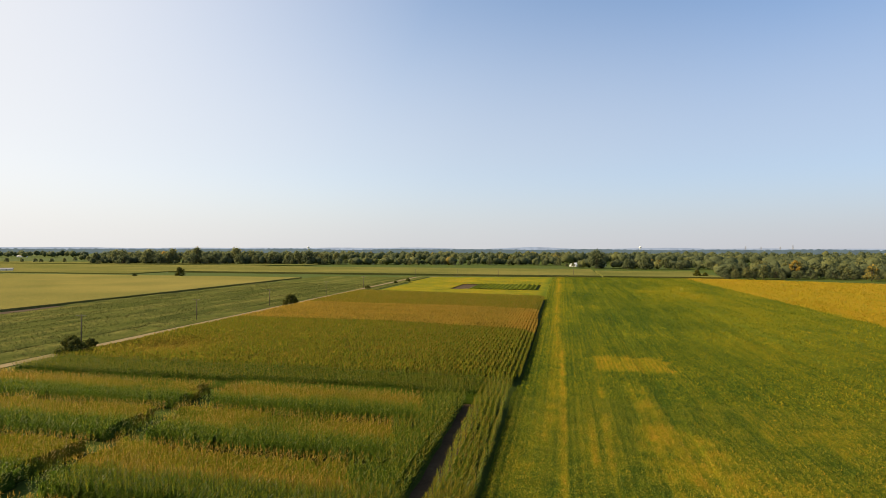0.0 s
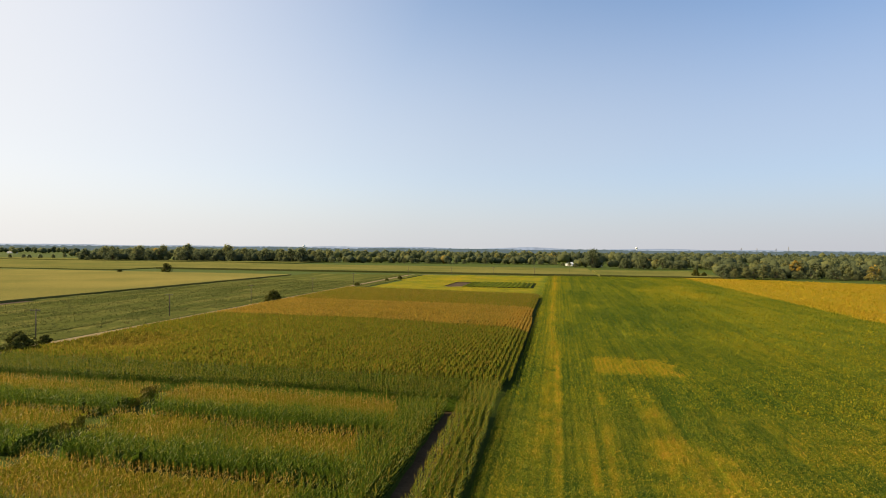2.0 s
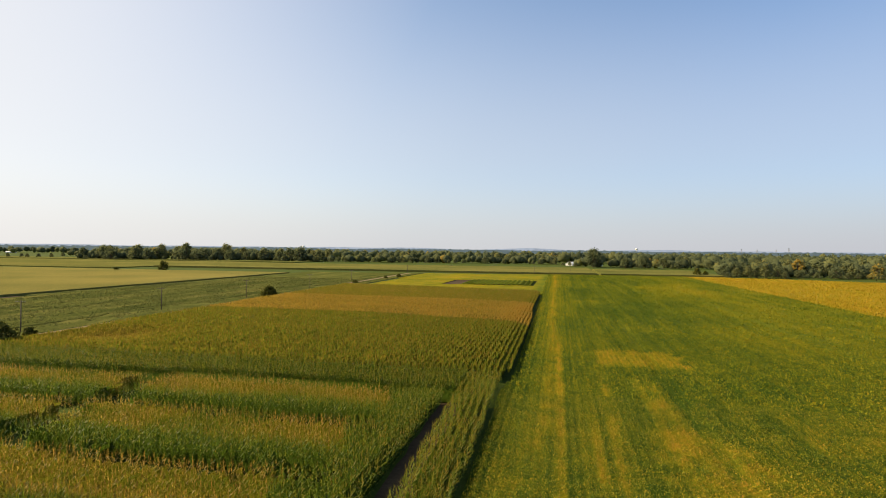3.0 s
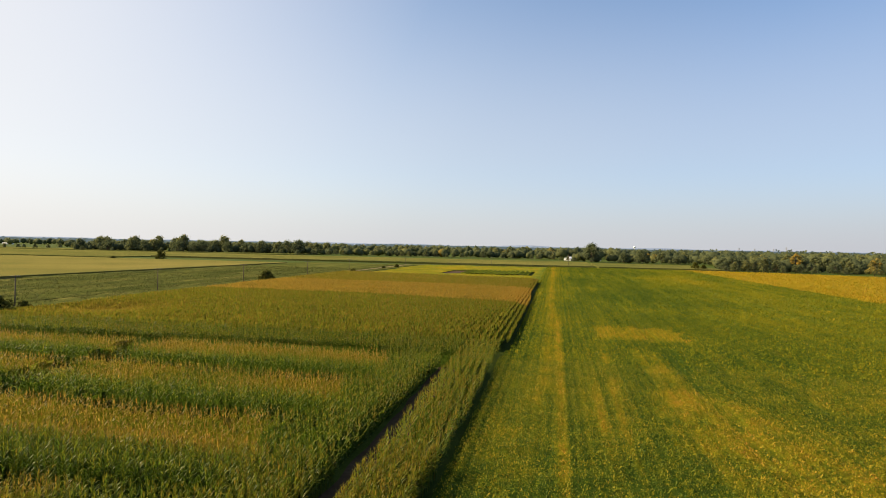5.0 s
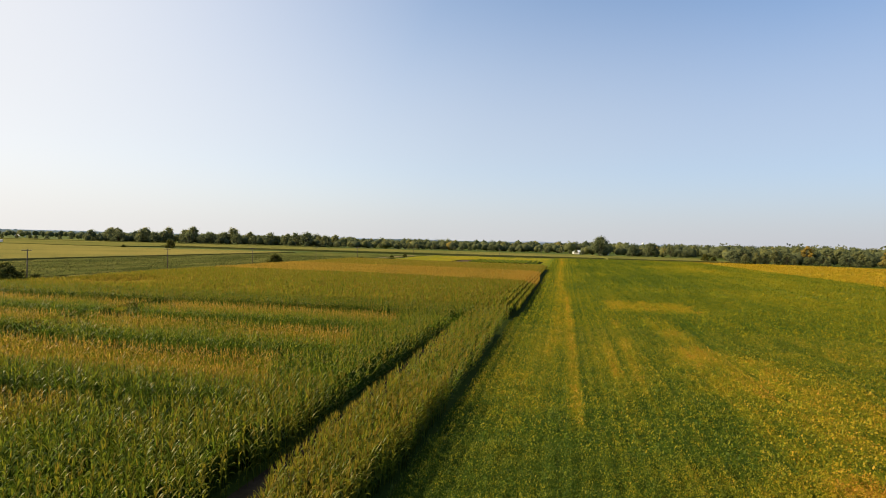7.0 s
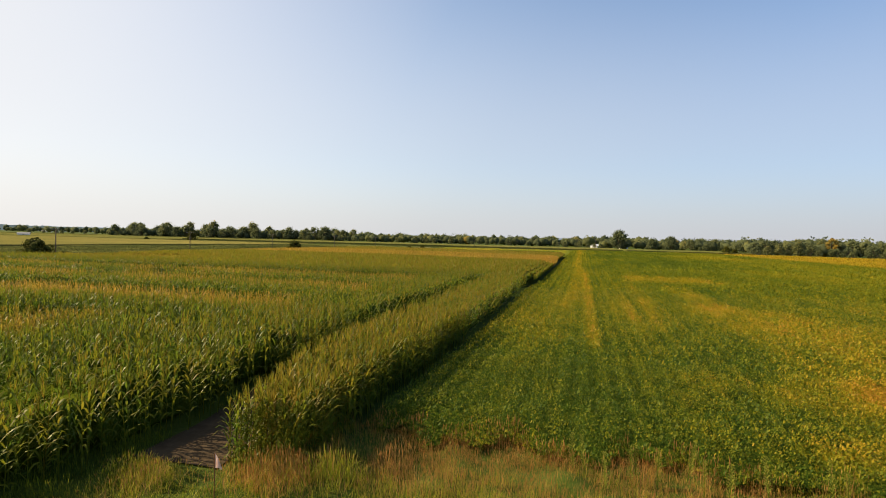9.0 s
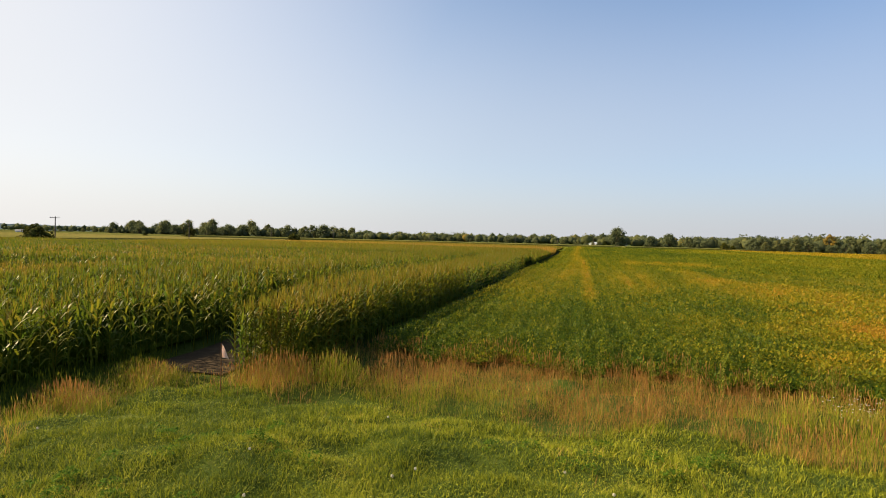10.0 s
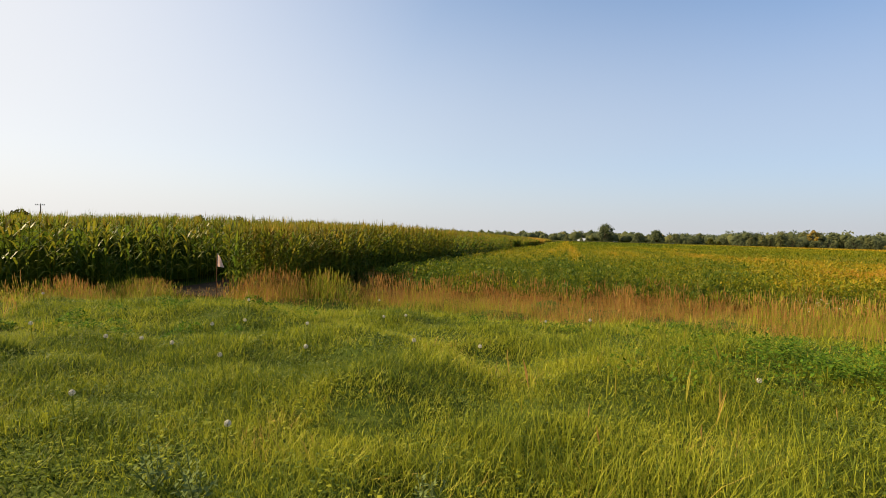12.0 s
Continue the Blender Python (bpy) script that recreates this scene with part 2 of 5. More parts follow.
def sheet(name, a_lines, b_lines, height, mat, ripe=None, keep=None, soft=True):
    """A grid over lines of a and b; height and ripe are functions of (a, b)."""
    A, B = np.meshgrid(a_lines, b_lines, indexing="ij")
    z = height(A, B)
    v = at_many(A, B, z).reshape(-1, 3)
    na, nb = A.shape
    i, j = np.meshgrid(np.arange(na - 1), np.arange(nb - 1), indexing="ij")
    q = np.stack([i * nb + j, i * nb + j + 1, (i + 1) * nb + j + 1, (i + 1) * nb + j], -1).reshape(-1, 4)
    # a grows ahead and b to the right, so turn the faces upwards
    q = q[:, ::-1]
    if keep is not None:
        ca = (A[:-1, :-1] + A[1:, 1:]) / 2
        cb = (B[:-1, :-1] + B[1:, 1:]) / 2
        q = q[keep(ca, cb).ravel()]
    r = np.zeros(A.shape) if ripe is None else ripe(A, B)
    return mesh_object(name, v, None, q, mat, r.ravel(), soft)


def ground_height(a, b):
    near = 1 - smooth(np.hypot(a - 18, b + 2), 14, 30)
    near = near * (1 - smooth(np.asarray(a, float), 25, 27) * (1 - smooth(np.asarray(b, float), -8.8, -7.6)))
    return berm(a, b) + near * 0.42 * (fbm(a * 0.95, b * 0.95, 2) - 0.5) - 0.02


ground = sheet("ground", graded(-3500, 4400, 13, 29, 0.2), graded(-4200, 4200, -13, 8, 0.2), ground_height, mat_turf)
tagged(ground, "dark grassy earth under fields and mown bank", "ground", kind="structure")


# ---- crop plans ----
def path_left(a):
    return np.interp(a, [18, 24, 27, 33, 45, 55, 72], [-12.8, -12.6, -12.3, -12.7, -12.3, -12.3, -12.6]) + 0.05 + 0.15 * np.sin(a * 0.9)


def path_right(a):
    return np.interp(a, [26, 28, 30, 34, 45, 60, 73], [-8.9, -9.3, -9.7, -10.2, -10.4, -10.8, -11.1]) - 0.05 + 0.1 * np.sin(a * 1.3 + 1)


def strip_right(a):
    return np.interp(a, [26, 34, 50, 60, 72, 82, 83.5, 87, 131, 178, 228], [-7.7, -7.5, -7.2, -7.2, -7.5, -7.7, -7.5, -6.7, -6.4, -7.4, -7.2]) + 0.1 * np.sin(a * 0.7)


def band_far(b):
    """The far edge of the striped block."""
    return np.interp(b, [-90, -43, -13, -6], [141, 140, 134, 130.5])


def gold_far(b):
    """The far edge of the golden block."""
    return np.interp(b, [-90, -26, -8], [186, 182, 177.5])


def road_mid(a):
    return -95.4 - 0.0285 * (a - 90)


def alley_mid(a):
    return np.interp(a, [36, 45, 54, 61, 74], [-43.6, -44.8, -45.3, -46.4, -46.8]) + 0.25 * np.sin(a * 0.7)


LINES = (73.7, 62.2, 50.4, 37.8)


def corn_gap(a, b):
    """True where nothing stands: the lane, the alleys between plots and their cross lines."""
    gap = (a < 73.4) & (b > path_left(a)) & (b < path_right(a))
    gap |= (a > 30) & (a < 73.6) & (np.abs(b - alley_mid(a)) < 1.05 + 0.3 * (fbm(a * 0.4, b * 0.0 + 3.5, 2) - 0.5))
    for k, line in enumerate(LINES):
        off = 0.35 * np.sin(b * 0.12 + k) + np.where(b < alley_mid(a), -0.9, 0)
        gap |= (np.abs(a - line - off) < 0.8) & (b < -16.2) & (fbm(a * 0.2 + k, b * 0.25, 2) > 0.22)
    gap |= (np.abs(a - 83.9) < 0.35) & (b < -9)
    gap |= (np.abs(a - band_far(b)) < 0.5)
    gap |= (np.abs(a - gold_far(b)) < 0.4)
    return gap


def gold_share(a, b):
    """0 in the green front rows of each plot, 1 in its ripe part."""
    fine = fbm(a * 1.1 + 9, b * 1.1, 2)
    base = np.full(np.shape(a), 0.0)
    for far, near in ((73.7, 62.2), (62.2, 50.4), (50.4, 37.8), (37.8, 26.5)):
        k = (a - near) / (far - near)
        base = np.where((a >= near) & (a < far), smooth(k + 0.18 * (fine - 0.5), 0.28, 0.44) * (1 - smooth(k, 0.9, 0.98)), base)
    base = np.where(a < 37.8, base * smooth(-b, 20, 27), base)
    return base * ((a < 73.7) & (b < -17.4 + 0.9 * np.sin(a * 0.5)) & (a > 27))


def corn_ripe(a, b):
    n = fbm(a * 0.22, b * 0.11, 3)
    fine = fbm(a * 1.1 + 9, b * 1.1, 2)
    r = 0.13 + 0.16 * (n - 0.5)
    plots = (a < 73.7) & (b < -17.4 + 0.9 * np.sin(a * 0.5))
    base = gold_share(a, b)
    gold = 0.02 + 0.57 * base * smooth(n, 0.05, 0.36)
    gold = np.where(b < -46, gold - 0.06 + 0.12 * base * smooth(b, -60, -85), gold)
    r = np.where(plots & (a > 27), gold, r)
    r = np.where((a >= 83.9) & (a < band_far(b)), 0.34 + 0.10 * (n - 0.5), r)
    r = np.where((a >= band_far(b)) & (a < gold_far(b)), 0.70 + 0.25 * (n - 0.5) + 0.18 * smooth(b, -18, -8), r)
    r = np.where(a >= gold_far(b), 0.44 + 0.15 * (n - 0.5), r)
    lime = np.exp(-(((a - 98) / 9) ** 2 + ((b + 77) / 9) ** 2))
    r = r + 0.22 * lime
    strip = (b > path_right(a) - 0.2) & (a < 83)
    r = np.where(strip, 0.21 + 0.12 * (fine - 0.5), r)
    return r + 0.12 * (fine - 0.5)


def corn_height(a, b):
    lime = np.exp(-(((a - 98) / 8) ** 2 + ((b + 77) / 8) ** 2))
    return (2.28 + 0.12 * (fbm(a * 0.25 + 3, b * 0.25, 2) - 0.5)) * (1 - 0.35 * lime) * (0.86 + 0.14 * smooth(a + 0.3 * b, 20, 32)) * (1.04 - 0.13 * gold_share(a, b)) * (1 - 0.25 * smooth(b, -9.5, -6.5) * (a > 83)) * (1 - 0.08 * ((b > -11.2) & (a < 83)))


# ---- corn plants ----
def corn_proto(seed, leaves, sections, width, stalk=True, reach=1.0):
    g = np.random.default_rng(seed)
    v, t, r = [], [], []

    def add(pts, faces, tint):
        n = len(v)
        v.extend(pts)
        t.extend([[i + n for i in f] for f in faces])
        r.extend([tint] * len(pts))
    if stalk:
        w = 0.006
        ring = [(w * math.cos(k * 2.094), w * math.sin(k * 2.094)) for k in range(3)]
        add([(x, y, 0) for x, y in ring] + [(x * 0.6, y * 0.6, 0.92) for x, y in ring],
            [(0, 1, 4), (0, 4, 3), (1, 2, 5), (1, 5, 4), (2, 0, 3), (2, 3, 5)], 0.08)
    side = g.random() * 6.28
    for k in range(leaves):
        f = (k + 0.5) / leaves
        h0 = 0.16 + 0.68 * f
        az = side + (k % 2) * 3.1416 + g.normal(0, 0.45)
        ln = reach * (0.34 - 0.13 * abs(f - 0.45) * 2) * (0.8 + 0.4 * g.random())
        up, droop = 1.5 + 0.45 * f + g.normal(0, 0.15), 1.15 + 0.6 * g.random() - 0.4 * f
        dx, dy = math.cos(az), math.sin(az)
        px, py = -dy, dx
        pts, faces = [], []
        for i in range(sections + 1):
            s = i / sections
            rr, zz = ln * (0.9 * s), h0 + ln * (up * s - droop * s * s) * 0.9
            if i < sections:
                ww = width * (0.55 + 0.45 * math.sin(3.14 * min(1, s * 1.1 + 0.12)))
                pts += [(dx * rr + px * ww, dy * rr + py * ww, zz + ww * 0.4), (dx * rr - px * ww, dy * rr - py * ww, zz - ww * 0.1)]
            else:
                pts.append((dx * rr, dy * rr, zz))
        for i in range(sections - 1):
            faces += [(2 * i, 2 * i + 1, 2 * i + 3), (2 * i, 2 * i + 3, 2 * i + 2)]
        faces.append((2 * sections - 2, 2 * sections - 1, 2 * sections))
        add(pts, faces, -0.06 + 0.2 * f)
    for k in range(6 if stalk else 3):
        az, tilt = g.random() * 6.28, 0.02 + 0.07 * g.random() * (k > 0)
        dx, dy, w = math.cos(az), math.sin(az), 0.007 if stalk else 0.006
        add([(-dy * w, dx * w, 0.86), (dy * w, -dx * w, 0.86), (dx * tilt, dy * tilt, 1.0 + 0.04 * g.random())], [(0, 1, 2)], 0.26 if stalk else 0.22)
    return np.array(v, float), np.array(t, int), np.array(r, float)


def tuft_proto(seed, blades, width, spread):
    """A far stretch of a crop row: upright blades that lean outwards."""
    g = np.random.default_rng(seed)
    v, t, r = [], [], []
    for k in range(blades):
        az = g.random() * 6.28
        x, y = g.normal(0, 0.04), g.normal(0, 0.04)
        dx, dy = math.cos(az), math.sin(az)
        n = len(v)
        top = 0.84 + 0.12 * g.random()
        v += [(x, y, 0.45), (x + dx * spread * 0.5 - dy * width, y + dy * spread * 0.5 + dx * width, 0.75),
              (x + dx * spread * 0.5 + dy * width, y + dy * spread * 0.5 - dx * width, 0.72), (x + dx * spread, y + dy * spread, top)]
        t += [(n, n + 2, n + 1), (n + 1, n + 2, n + 3)]
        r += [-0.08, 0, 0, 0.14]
    return np.array(v, float), np.array(t, int), np.array(r, float)


def crop_rows(a0, a1, b0, b1, row, step, along_a=True, jitter=0.05):
    if along_a:
        A, B = np.meshgrid(np.arange(a0, a1, step), np.arange(b0, b1, row), indexing="ij")
    else:
        A, B = np.meshgrid(np.arange(a0, a1, row), np.arange(b0, b1, step), indexing="ij")
    A, B = A.ravel(), B.ravel()
    ja, jb = rng.normal(0, step * 0.28, A.shape), rng.normal(0, jitter, A.shape)
    return (A + ja, B + jb) if along_a else (A + jb, B + ja)


def seen(a, b):
    """The wedge of the field that opens ahead of the flight."""
    d = np.where(a > 36, a - 1.0, a - 10.0)
    return np.abs(b + 0.6 + 0.218 * d) < d * 0.98 + 4


def corn_field(name, a, b, protos, label):
    keep = seen(a, b)
    a, b = a[keep], b[keep]
    h = corn_height(a, b) * rng.normal(1, 0.03, a.shape)
    ripe = corn_ripe(a, b) + rng.normal(0, 0.05, a.shape)
    pos = at_many(a, b, berm(a, b) - 0.03)
    kind = rng.integers(0, len(protos), a.shape)
    chunks = []
    for k, p in enumerate(protos):
        m = kind == k
        n = int(m.sum())
        if n:
            size = np.stack([h[m], h[m], h[m]], -1)
            chunks.append(scatter(p, pos[m], rng.random(n) * 6.283, size, ripe[m], np.abs(rng.normal(0, 0.05, n)), rng.random(n) * 6.283, p[2]))
    v, t, r = joined(chunks)
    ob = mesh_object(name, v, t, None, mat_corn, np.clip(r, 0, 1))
    return tagged(ob, label, "corn", kind="stuff")


near_corn = [corn_proto(k, 13, 3, 0.0125, True, 0.66) for k in range(6)]
mid_corn = [corn_proto(20 + k, 7, 2, 0.017, False, 0.50) for k in range(6)]
far_corn = [tuft_proto(40 + k, 4, 0.03, 0.085) for k in range(5)]

# plots near the bank, seen closely at the end
a, b = crop_rows(18.5, 44, -40, -6.6, 0.76, 0.22)
ok = (~corn_gap(a, b)) & (b < path_left(a)) & (a > 18.5 + 0.3 * np.sin(b))


def strip_rows(lo, hi, step):
    """The narrow strip between the lane and the soybeans: six rows that follow its edges."""
    A, K = np.meshgrid(np.arange(lo, hi, step), np.arange(6), indexing="ij")
    A, K = A.ravel() + rng.normal(0, 0.05, A.size), K.ravel()
    lft, rgt = path_right(A) + 0.15, strip_right(A) - 0.1
    B = lft + (rgt - lft) * K / 5 + rng.normal(0, 0.05, A.size)
    keep = A > 26.6 + 0.5 * np.sin(B * 3)
    return A[keep], B[keep]


sa, sb = strip_rows(26.2, 46, 0.16)
corn_field("corn_crop_near", np.r_[a[ok], sa], np.r_[b[ok], sb], near_corn, "ripening green and gold corn standing beside a dirt lane")
# the rest of the plots and the cross band behind them
a, b = crop_rows(44, 73.5, -86.5, -6.6, 0.76, 0.23)
ok = (~corn_gap(a, b)) & (b < path_left(a))
sa, sb = strip_rows(46, 83.8, 0.16)
a2, b2 = crop_rows(18.5, 44, -86.5, -40, 0.76, 0.23)
ok2 = ~corn_gap(a2, b2)
corn_field("corn_crop_plots", np.r_[a[ok], a2[ok2], sa], np.r_[b[ok], b2[ok2], sb], mid_corn, "corn test plots in green and golden brown blocks")
a, b = crop_rows(74.3, 83.6, -86.5, -6.6, 0.76, 0.2, False)
ok = (~corn_gap(a, b)) & (b < -11.4) & ((b < path_left(72)) | (b > path_right(73)) | (a > 74))
corn_field("corn_crop_cross_band", a[ok], b[ok], mid_corn, "green corn sown crosswise behind the test plots")
# blocks farther back
BLOCKS = (("striped", lambda b: 84.2 + 0 * b, band_far, "green corn in clear rows", 0.27, 0.06), ("golden", band_far, gold_far, "golden brown ripening corn", 0.36, 0.09),
          ("back", gold_far, lambda b: np.interp(b, [-92, -8], [243, 228]), "olive green corn at the back of the field", 0.45, 0.12))
for name, near_edge, far_edge, label, step, stray in BLOCKS:
    a, b = crop_rows(84, 243, -95, -6.2, 0.76, step, True, stray)
    ok = (a > near_edge(b)) & (a < far_edge(b)) & (~corn_gap(a, b)) & (b < strip_right(a)) & (b > road_mid(a) + 8.5)
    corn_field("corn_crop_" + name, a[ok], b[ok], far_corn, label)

# the dense lower leaves, row by row
def ridges(lines, pattern):
    return np.array(pattern)[np.arange(len(lines)) % len(pattern)]


bl = np.arange(-86.5 - 0.38, -6.9, 0.38)
ridge = ridges(bl, (0.1, 1.5))
inner = lambda A, B: ~(corn_gap(A - 0.7, B) | corn_gap(A + 0.7, B) | corn_gap(A, B - 0.9) | corn_gap(A, B + 0.9)) & (B < strip_right(A) - 0.7) & seen(A, B) & ((B < path_left(A) - 0.9) | ((B > path_right(A) + 0.8) & (A > 28.5)))
# lowered ripe paints shade between the plants, less of it near the bank
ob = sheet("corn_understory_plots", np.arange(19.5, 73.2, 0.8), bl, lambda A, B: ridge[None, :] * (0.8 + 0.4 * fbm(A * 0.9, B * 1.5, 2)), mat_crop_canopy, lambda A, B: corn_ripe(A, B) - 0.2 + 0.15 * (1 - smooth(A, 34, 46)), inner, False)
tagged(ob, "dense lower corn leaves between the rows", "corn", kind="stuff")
al = np.arange(74.3 - 0.38, 83.7, 0.38)
across = ridges(al, (0.1, 1.6))
# here too ripe is lowered as painted shade, evenly over the band
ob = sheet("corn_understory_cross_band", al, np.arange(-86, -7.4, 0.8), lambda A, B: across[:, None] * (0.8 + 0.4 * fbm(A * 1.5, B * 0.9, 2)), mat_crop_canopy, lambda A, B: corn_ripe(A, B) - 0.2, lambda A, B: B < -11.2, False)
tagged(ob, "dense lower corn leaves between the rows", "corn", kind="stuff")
bl = np.arange(-95.38, -6.0, 0.19)
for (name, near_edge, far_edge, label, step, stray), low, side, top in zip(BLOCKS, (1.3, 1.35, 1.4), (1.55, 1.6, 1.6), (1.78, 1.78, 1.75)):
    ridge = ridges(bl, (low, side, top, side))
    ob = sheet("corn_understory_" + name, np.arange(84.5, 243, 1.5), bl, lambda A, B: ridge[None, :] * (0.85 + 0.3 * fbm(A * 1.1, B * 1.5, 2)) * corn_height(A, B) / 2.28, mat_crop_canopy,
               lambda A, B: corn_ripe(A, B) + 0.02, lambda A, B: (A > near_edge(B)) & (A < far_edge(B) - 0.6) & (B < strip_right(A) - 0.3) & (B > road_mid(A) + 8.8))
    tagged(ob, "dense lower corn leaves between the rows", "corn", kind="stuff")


# ---- soybeans ----
def soy_ripe(a, b):
    wob = b + 0.5 * (fbm(a * 0.05, b * 0.0 + 2.5, 2) - 0.5)
    n = fbm(a * 0.05 + 4, b * 0.05, 3)
    streak = fbm(a * 0.035, b * 0.55, 2)
    fine = fbm(a * 0.6, b * 0.8 + 7, 2)
    r = 0.285 + 0.26 * (n - 0.45) + 0.22 * (streak - 0.5) + 0.25 * (fine - 0.5) + 0.20 * (vnoise(a * 0.02 + 3, b * 2.63) - 0.5)
    far_green = smooth(a, 90, 180) * (1 - smooth(b, 25, 60))
    r = r - 0.12 * far_green * smooth(b, 2, 8)
    near_left = (1 - smooth(a, 36, 50)) * (1 - smooth(b, 2, 8))
    r = r - 0.14 * near_left + 0.07 * (1 - smooth(a, 45, 70)) * smooth(b, 3, 9)
    line = np.exp(-((wob + 0.1 + 0.012 * np.maximum(a - 60, 0)) / (0.30 + 0.002 * a)) ** 2) * smooth(a, 41, 46) * (1 - smooth(a, 105, 125))
    r = r + 0.42 * line * (0.5 + fine)
    band = np.exp(-((wob + 1.7 + 0.003 * (a - 60)) / (0.8 + 0.002 * a)) ** 2) * smooth(a, 50, 70)
    r = r + 0.26 * band * (0.6 + 0.8 * fine)
    for c, w, lo, hi in ((2.7, 0.35, 44, 66), (4.3, 0.45, 42, 82), (9.5, 1.6, 48, 82)):
        r = r + 0.24 * smooth(fbm(a * 0.12, b * 0.2 + 5, 2), 0.35, 0.6) * np.exp(-((wob - c - 0.02 * (a - 50)) / w) ** 2) * smooth(a, lo, lo + 6) * (1 - smooth(a, hi, hi + 12)) * (0.4 + 1.2 * fine)
    patch = smooth(a, 96.6, 97.4) * (1 - smooth(a, 109.2, 110)) * smooth(b, 4.9, 5.3) * (1 - smooth(b, 15 + 4 * fine, 18.5 + 5 * (fine - 0.5)))
    r = r + 0.42 * patch * (0.55 + 0.6 * np.sin(b * np.pi / 0.76) ** 2)
    r = r + 0.3 * np.exp(-((a - 199) / 6) ** 2) * smooth(b, 2, 5) * (1 - smooth(b, 14, 20)) * streak
    r = r + 0.18 * np.exp(-((a - 262) / 40) ** 2) * smooth(b, 28, 36) * (1 - smooth(b, 55, 66)) * (0.5 + fine)
    for ca, cb, ra, rb, k in ((37, 13, 3.2, 7, 0.75), (31.5, 6.5, 1.4, 2.5, 0.4), (30.8, 10, 1.5, 3, 0.3), (58, 12, 10, 4, 0.34), (52, -3.5, 7, 1.6, 0.2), (45, 18, 9, 6, 0.38), (72, 24, 12, 9, 0.16)):
        r = r + k * np.exp(-(((a - ca) / ra) ** 2 + ((b - cb) / rb) ** 2)) * (0.3 + 1.2 * fine)
    r = r + 0.07 * smooth(b, 12, 40) * (1 - smooth(a, 120, 200))
    r = np.where(b > 80.6 + 0.5 * np.sin(a * 0.3), 0.70 + 0.22 * (fine - 0.5) + 0.2 * (streak - 0.5), r)
    r = np.where((a > 222) & (b < -8), 0.50 + 0.35 * (fine - 0.5) + 0.3 * (n - 0.5) + 0.2 * (vnoise(a * 0.3, b * 0.05) - 0.5), r)
    return np.clip(r, 0.02, 0.98)


def wheel_track(a, b):
    """1 on the pressed lines that the sprayer's wheels left along the rows."""
    out = 0.0
    for c, lo in ((12.2, 46), (27.5, 70), (44.0, 90)):
        mid = b - c - 0.016 * (a - 60) - 0.25 * np.sin(a * 0.03)
        out = out + (np.exp(-((mid - 0.42) / 0.2) ** 2) + np.exp(-((mid + 0.42) / 0.2) ** 2)) * smooth(a, lo, lo + 8)
    return out


def soy_left(a):
    return np.interp(a, [28, 50, 80, 90, 226, 229, 420], [-7.1, -6.8, -7.1, -6.3, -6.9, -88, -92])


def soy_far(b):
    return np.interp(b, [-95, -1, 84, 92, 172, 260], [392, 408, 410, 422, 376, 330])


def soy_front(b):
    return np.interp(b, [-8, -2, 3, 6, 12, 60], [30.2, 29.9, 29.6, 28.6, 27.5, 18]) + 0.35 * np.sin(b * 1.7) + 0.25 * np.sin(b * 4.1)


def soy_height(a, b):
    rows = 0.08 * np.cos(b * 2 * np.pi / 0.76) - 0.3 * wheel_track(a, b)
    return (0.40 + rows + 0.32 * (fbm(a * 0.8, b * 0.8, 2) - 0.5)) * (0.35 + 0.65 * smooth(a - soy_front(b), 0, 0.7)) * (0.55 + 0.45 * smooth(b - soy_left(a), 0.0, 0.9))


al = np.concatenate([np.arange(27, 50, 0.3), np.arange(50, 110, 1.0), np.arange(110, 440, 4.0)])
blines = np.concatenate([np.arange(-100, -8, 4.0), np.arange(-8, 44, 0.38), np.arange(44, 280, 4.0)])
# ripe is cut so the sheet's colour holds the shade under leaves; weaker far off
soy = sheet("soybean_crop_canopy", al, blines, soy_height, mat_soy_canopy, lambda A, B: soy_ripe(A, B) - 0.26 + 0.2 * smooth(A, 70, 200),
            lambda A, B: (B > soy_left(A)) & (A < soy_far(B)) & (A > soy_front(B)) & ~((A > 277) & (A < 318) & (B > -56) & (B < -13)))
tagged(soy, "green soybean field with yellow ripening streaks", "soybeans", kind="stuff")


def leaf_proto(seed, leaves, size, tilt=0.8):
    """A sprig of folded leaflets."""
    g = np.random.default_rng(seed)
    v, t, r = [], [], []
    for k in range(leaves):
        az, tip, roll = g.random() * 6.28, g.normal(0.1, tilt), g.normal(0, tilt * 0.5)
        c = g.normal(0, 0.5, 3) * (0.8, 0.8, 0.35) * (leaves > 1)
        dx, dy = math.cos(az), math.sin(az)
        n, w = len(v), 0.42
        ln = 1.0
        v += [tuple(c * size), tuple((c + (dx * ln * 0.55 - dy * w, dy * ln * 0.55 + dx * w, 0.16 + tip * 0.5 + roll)) * size),
              tuple((c + (dx * ln * 0.55 + dy * w, dy * ln * 0.55 - dx * w, 0.10 + tip * 0.5 - roll)) * size), tuple((c + (dx * ln, dy * ln, tip * 0.7)) * size)]
        t += [(n, n + 2, n + 1), (n + 1, n + 2, n + 3)]
        r += [0, 0, 0, 0]
    return np.array(v, float), np.array(t, int), np.array(r, float)


